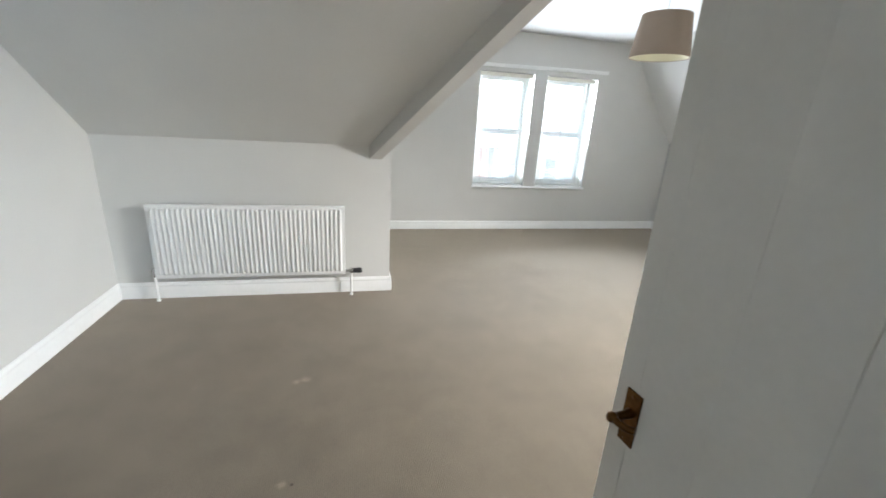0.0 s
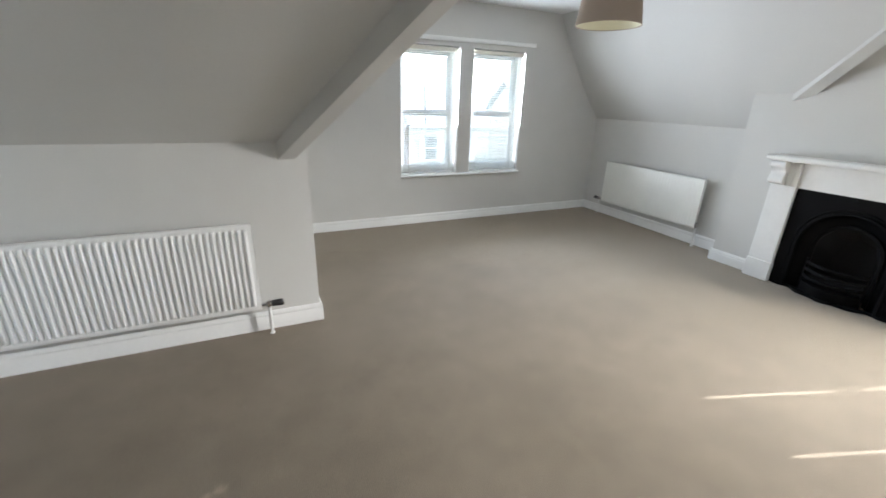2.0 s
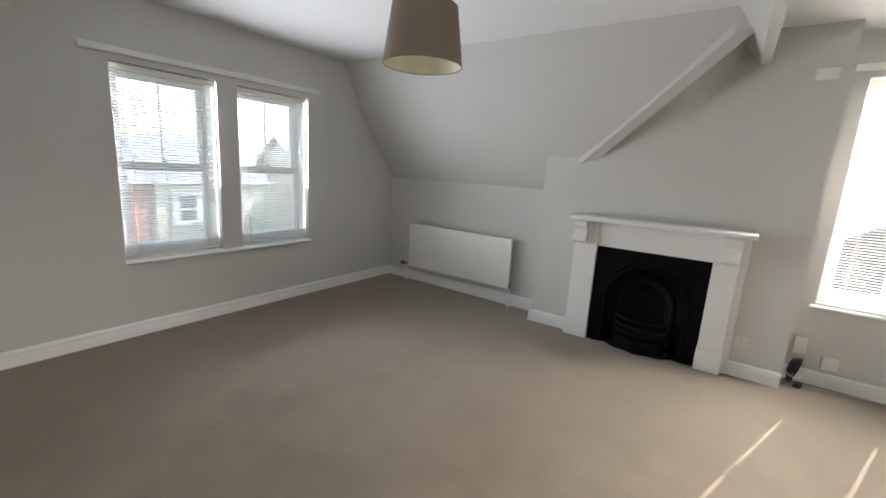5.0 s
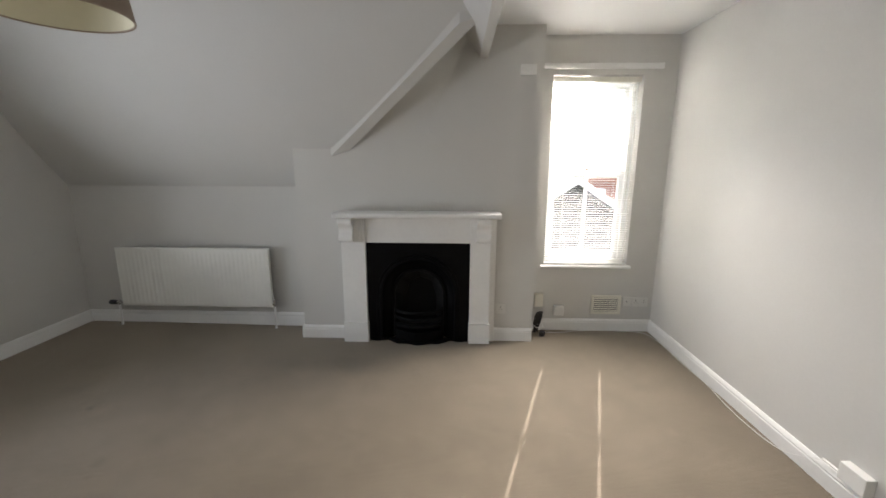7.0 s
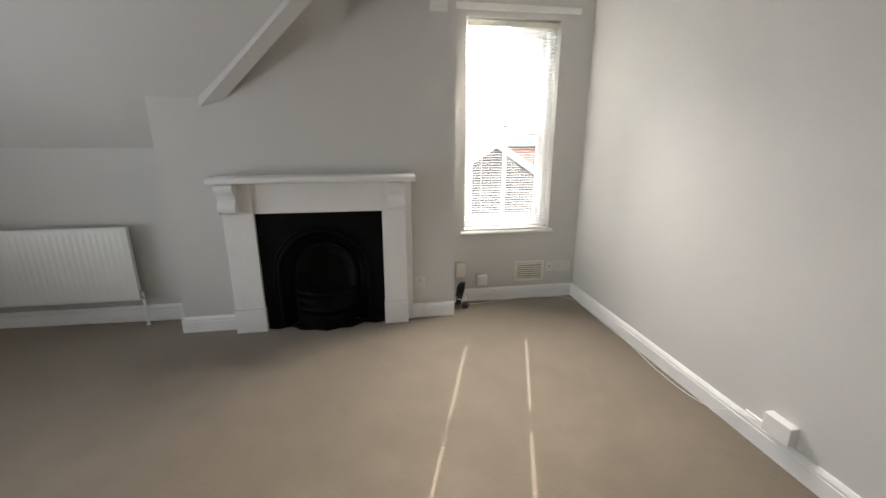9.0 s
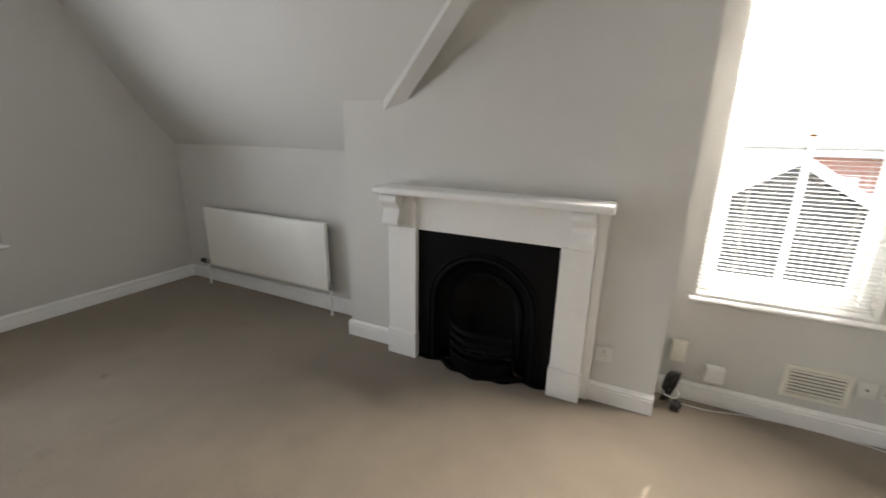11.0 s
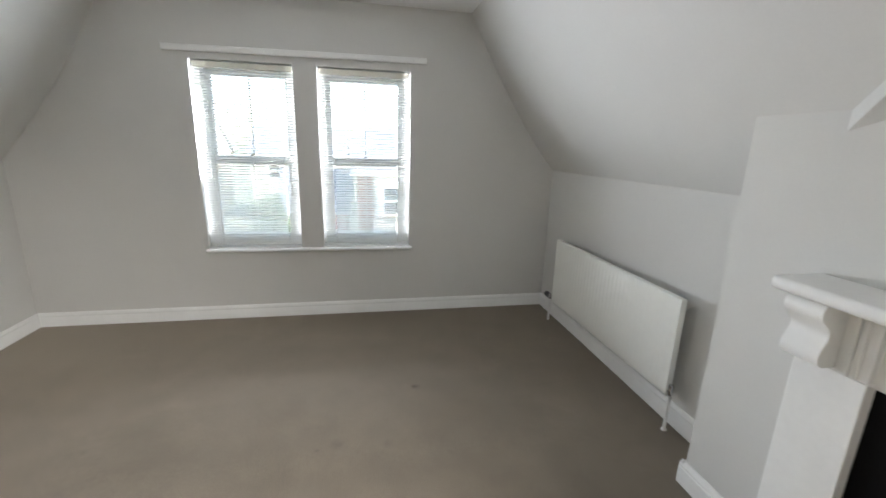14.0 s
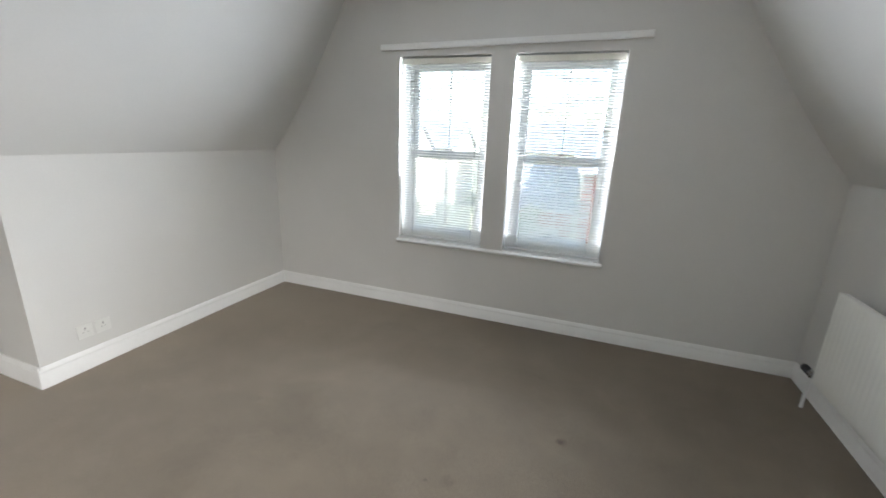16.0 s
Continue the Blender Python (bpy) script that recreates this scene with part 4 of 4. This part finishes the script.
def far_window(house, x, z, w, h):
    """A sash window on a house's front, which lies in y = 0 and looks towards -y."""
    wn_ = part("window", boxes((x, x + w, 0.02, 0.06, z, z + h)), DARKGLASS, house, "dark panes in a white frame")
    f = 0.09
    part("frame", boxes((x, x + f, -0.04, 0.02, z, z + h), (x + w - f, x + w, -0.04, 0.02, z, z + h), (x + f, x + w - f, -0.04, 0.02, z + h - f, z + h), (x + f, x + w - f, -0.04, 0.02, z, z + f), (x + f, x + w - f, -0.04, 0.02, z + h / 2 - 0.04, z + h / 2 + 0.04)), UPVC, wn_)
    part("surround", boxes((x - 0.22, x, -0.03, 0.05, z - 0.1, z + h + 0.25), (x + w, x + w + 0.22, -0.03, 0.05, z - 0.1, z + h + 0.25), (x, x + w, -0.03, 0.05, z + h, z + h + 0.25)), UPVC, wn_, "white stone surround")
    part("sill", boxes((x - 0.1, x + w + 0.1, -0.12, 0.0, z - 0.12, z)), RENDER, wn_)


def house(w, deep, eave, ridge, at, rz, label, bay=None, wins=(), mat=None):
    """A gabled house: its front along x from 0 to w at y = 0, ridge along x."""
    ob = base("house", at, label, "house", rz=rz)
    bm = bmesh.new()
    prism(bm, [(0, 0, 0), (0, deep, 0), (0, deep, eave), (0, deep / 2, ridge - 0.15), (0, 0, eave)], (w, 0, 0))
    part("wall", bm, mat or BRICK, ob)
    bm = bmesh.new()
    o = 0.35
    dz = (ridge - eave) / (deep / 2) * o
    prism(bm, [(-o, -o, eave - dz), (-o, deep / 2, ridge), (-o, deep + o, eave - dz), (-o, deep + o, eave - dz + 0.14), (-o, deep / 2, ridge + 0.14), (-o, -o, eave - dz + 0.14)], (w + 2 * o, 0, 0))
    roof = part("roof", bm, SLATE, ob, "grey slate roof")
    part("gutter", boxes((-o, w + o, -o - 0.1, -o, eave - dz, eave - dz + 0.12)), UPVC, roof)
    if bay:
        x0, x1, top = bay
        part("bay", boxes((x0, x1, -0.9, -0.02, 0, top)), RENDER, ob, "cream rendered bay")
        part("bay_cornice", boxes((x0 - 0.12, x1 + 0.12, -1.02, -0.02, top, top + 0.22), (x0 - 0.06, x1 + 0.06, -0.97, -0.02, top / 2 - 0.2, top / 2 + 0.1)), RENDER, ob)
    for x, z, ww, hh, on_bay in wins:
        k = len(ob.children)
        far_window(ob, x, z, ww, hh)
        if on_bay:
            for c in ob.children[k:]:
                c.matrix_basis = Matrix.Translation((0, -0.94, 0))
        else:
            for c in ob.children[k:]:
                c.matrix_basis = Matrix.Translation((0, -0.07, 0))
    part("front_door", boxes((0.5, 1.4, -0.05, 0.0, 0, 2.1)), DARKGLASS, ob)
    return ob


FRONT = [(1.3, 1.0, 1.1, 1.9, True), (1.3, 4.1, 1.1, 1.5, True), (3.9, 4.1, 0.9, 1.5, False), (3.9, 1.0, 0.9, 1.8, False)]
SIDE = [(0.9, 1.0, 1.0, 1.8, False), (0.9, 4.1, 1.0, 1.5, False), (3.3, 4.1, 1.0, 1.5, False), (3.3, 1.0, 1.0, 1.8, False)]
house(5.8, 8.0, 6.3, 8.4, (2.62, 24.5, G), 0, "red brick house with a cream rendered bay", (0.85, 2.85, 6.1), FRONT)
house(5.6, 8.0, 6.3, 8.4, (8.8, 24.5, G), 0, "pale rendered house with white window surrounds", None, SIDE, RENDER)
house(3.7, 7.0, 4.0, 6.0, (-1.8, 26.0, G), 0, "low red brick house with a blue-grey slate roof", None, [(0.6, 1.0, 1.0, 1.6, False), (2.2, 1.0, 1.0, 1.6, False)])
house(8.0, 8.0, 6.4, 9.0, (16.5, 23.0, G), -8, "white rendered house across the street", (1.2, 4.0, 6.2), [(1.6, 1.0, 1.1, 1.9, True), (1.6, 4.1, 1.1, 1.5, True), (5.4, 4.1, 1.1, 1.5, False), (5.4, 1.0, 1.1, 1.7, False)], RENDER)
# pale colour here stands for the glare on this house
house(8.0, 8.0, 5.6, 8.6, (-20.0, 33.0, G), 0, "house behind the trees, coloured pale for white glare", None, [(1.8, 1.0, 1.2, 1.6, False), (4.6, 1.0, 1.2, 1.6, False), (1.8, 3.7, 1.2, 1.4, False), (4.6, 3.7, 1.2, 1.4, False)], RENDER)
for k in range(4):
    house(7.0, 8.0, 7.2, 10.0, (31.0, 9.0 - 7.6 * k, G), -90, "red brick terraced house with a slate roof", None, [(1.2, 1.0, 1.2, 1.7, False), (4.2, 1.0, 1.2, 1.7, False), (1.2, 4.2, 1.2, 1.5, False), (4.2, 4.2, 1.2, 1.5, False)])


# made-up backdrop row that hides the horizon; haze is put into its pale colour
for k in range(6):
    house(9.0, 8.0, 6.6, 9.4, (-34.0 + 13.0 * k, 46.0, G), 0, "made-up distant house hiding the horizon, coloured pale for haze", None, [(1.6, 4.2, 1.2, 1.5, False), (5.6, 4.2, 1.2, 1.5, False)], RENDER)


def tree(at, tall, wide, seed, label):
    """A tapered trunk with limbs, and a crown of many small leaf clumps with gaps."""
    r = random.Random(seed)
    ob = base("tree", at, label, "tree")
    bm = bmesh.new()
    tips = []

    def limb(a, b, r0, r1):
        pts = [a.lerp(b, k / 4) + Vector((r.uniform(-1, 1), r.uniform(-1, 1), 0)) * 0.05 * wide * (0 < k < 4) for k in range(5)]
        rings = []
        for k, p in enumerate(pts):
            q = (b - a).to_track_quat("Z", "Y")
            rr = r0 + (r1 - r0) * k / 4
            rings.append([bm.verts.new(p + q @ Vector((rr * math.cos(i * math.pi / 3.5), rr * math.sin(i * math.pi / 3.5), 0))) for i in range(7)])
        for u, v in zip(rings, rings[1:]):
            for i in range(7):
                bm.faces.new((u[i], u[(i + 1) % 7], v[(i + 1) % 7], v[i]))

    top = Vector((0, 0, tall * 0.55))
    limb(Vector((0, 0, -0.1)), top, 0.045 * tall, 0.025 * tall)
    for k in range(11):
        a = k * 2.4 + r.uniform(-0.3, 0.3)
        s = Vector((0, 0, tall * r.uniform(0.32, 0.55)))
        e = Vector((math.cos(a) * wide * r.uniform(0.5, 0.95), math.sin(a) * wide * r.uniform(0.5, 0.95), tall * r.uniform(0.55, 0.95)))
        limb(s, e, 0.014 * tall, 0.004 * tall)
        tips += [e, s.lerp(e, 0.6), s.lerp(e, 0.8)]
    part("trunk", bm, BARK, ob)
    verts, faces = [], []
    for tip in tips:
        for _ in range(70):
            c = tip + Vector((r.gauss(0, 1), r.gauss(0, 1), r.gauss(0, 0.8))) * wide * 0.16
            q = Euler((r.uniform(0, 6), r.uniform(0, 6), r.uniform(0, 6))).to_matrix()
            sz = r.uniform(0.07, 0.15)
            k = len(verts)
            verts += [c + q @ Vector(p) * sz for p in ((-1, 0, 0), (0, -0.55, 0.12), (1, 0, 0), (0, 0.55, 0.12))]
            faces.append((k, k + 1, k + 2, k + 3))
    me = bpy.data.meshes.new("crown")
    me.from_pydata([tuple(v) for v in verts], [], faces)
    crown = finish(new("crown", me), LEAF)
    crown.parent = ob
    return ob


tree((-0.9, 21.8, G), 5.3, 1.7, 3, "leafy green street tree across the road")
tree((-6.4, 21.5, G), 4.4, 2.0, 5, "leafy green garden tree across the road")
tree((8.6, 22.0, G), 3.6, 1.2, 8, "small green tree in a front garden")
tree((11.2, 21.4, G), 4.8, 1.7, 12, "leafy green tree in a front garden")
tree((14.6, 21.2, G), 4.2, 1.5, 14, "leafy green tree in a front garden")
tree((22.0, -3.5, G), 6.3, 2.0, 9, "leafy tree before the terraced houses")


def car(at, rz, label):
    """A parked hatchback: body, cabin glass, wheels."""
    ob = base("car", at, label, "car", rz=rz)
    low = [(-2.1, 0.3), (-2.1, 0.75), (-1.95, 0.9), (-1.0, 0.98), (1.5, 0.98), (2.0, 0.85), (2.1, 0.6), (2.1, 0.3)]
    part("body", prism(bmesh.new(), [(x, -0.85, z) for x, z in low], (0, 1.7, 0)), CARPAINT, ob, bevel=0.08)
    cab = [(-1.1, 0.97), (-0.45, 1.42), (1.2, 1.45), (1.7, 0.97)]
    part("cabin_glass", prism(bmesh.new(), [(x, -0.72, z) for x, z in cab], (0, 1.44, 0)), DARKGLASS, ob, bevel=0.06)
    part("roof", boxes((-0.4, 1.15, -0.68, 0.68, 1.44, 1.48)), CARPAINT, ob, bevel=0.02)
    for x in (-1.3, 1.3):
        for y in (-0.86, 0.72):
            w = lathe(bmesh.new(), [(0.2, y), (0.32, y + 0.01), (0.32, y + 0.13), (0.2, y + 0.14)], 18, "y")
            bmesh.ops.translate(w, verts=w.verts, vec=(x, 0, 0.32))
            part("wheel", w, RUBBER, ob)
    return ob


car((0.4, 17.9, G + 0.02), 0, "dark blue hatchback parked by the kerb")
car((-6.2, 17.9, G + 0.02), 0, "dark blue hatchback parked by the kerb")


def gable(at, half, rise, deep, label):
    """A low gabled wing, assumed behind white gable lines: its front looks towards -x, ridge along x, ridge end at the
    origin.
    """
    ob = base("gabled_wing", at, label, "house wing")
    foot = G - at[2]
    # added wall, coloured dark so the view between the slats stays grey
    part("wall", prism(bmesh.new(), [(0.14, -half, foot), (0.14, half, foot), (0.14, half, -rise - 0.10), (0.14, 0, -0.12), (0.14, -half, -rise - 0.10)], (deep, 0, 0)), DARKSCREEN, ob, "made-up dark wall that keeps the blind's gaps grey")
    for sg in (-1, 1):
        e = 1.15
        part("roof_slope", prism(bmesh.new(), [(0.06, 0, -0.01), (0.06, sg * half * e, -rise * e - 0.01), (0.06, sg * half * e, -rise * e - 0.07), (0.06, 0, -0.07)], (deep + 0.1, 0, 0)), SLATE, ob, "grey slate roof")
        part("bargeboard", prism(bmesh.new(), [(0, 0, 0.01), (0, sg * half * e, -rise * e + 0.01), (0, sg * half * e, -rise * e - 0.085), (0, 0, -0.085)], (0.04, 0, 0)), UPVC, ob, "white-painted bargeboard")
    return ob


gable((6.6, 0.22, 1.34), 0.95, 0.62, 3.2, "assumed low gabled wing with white bargeboards and slates")
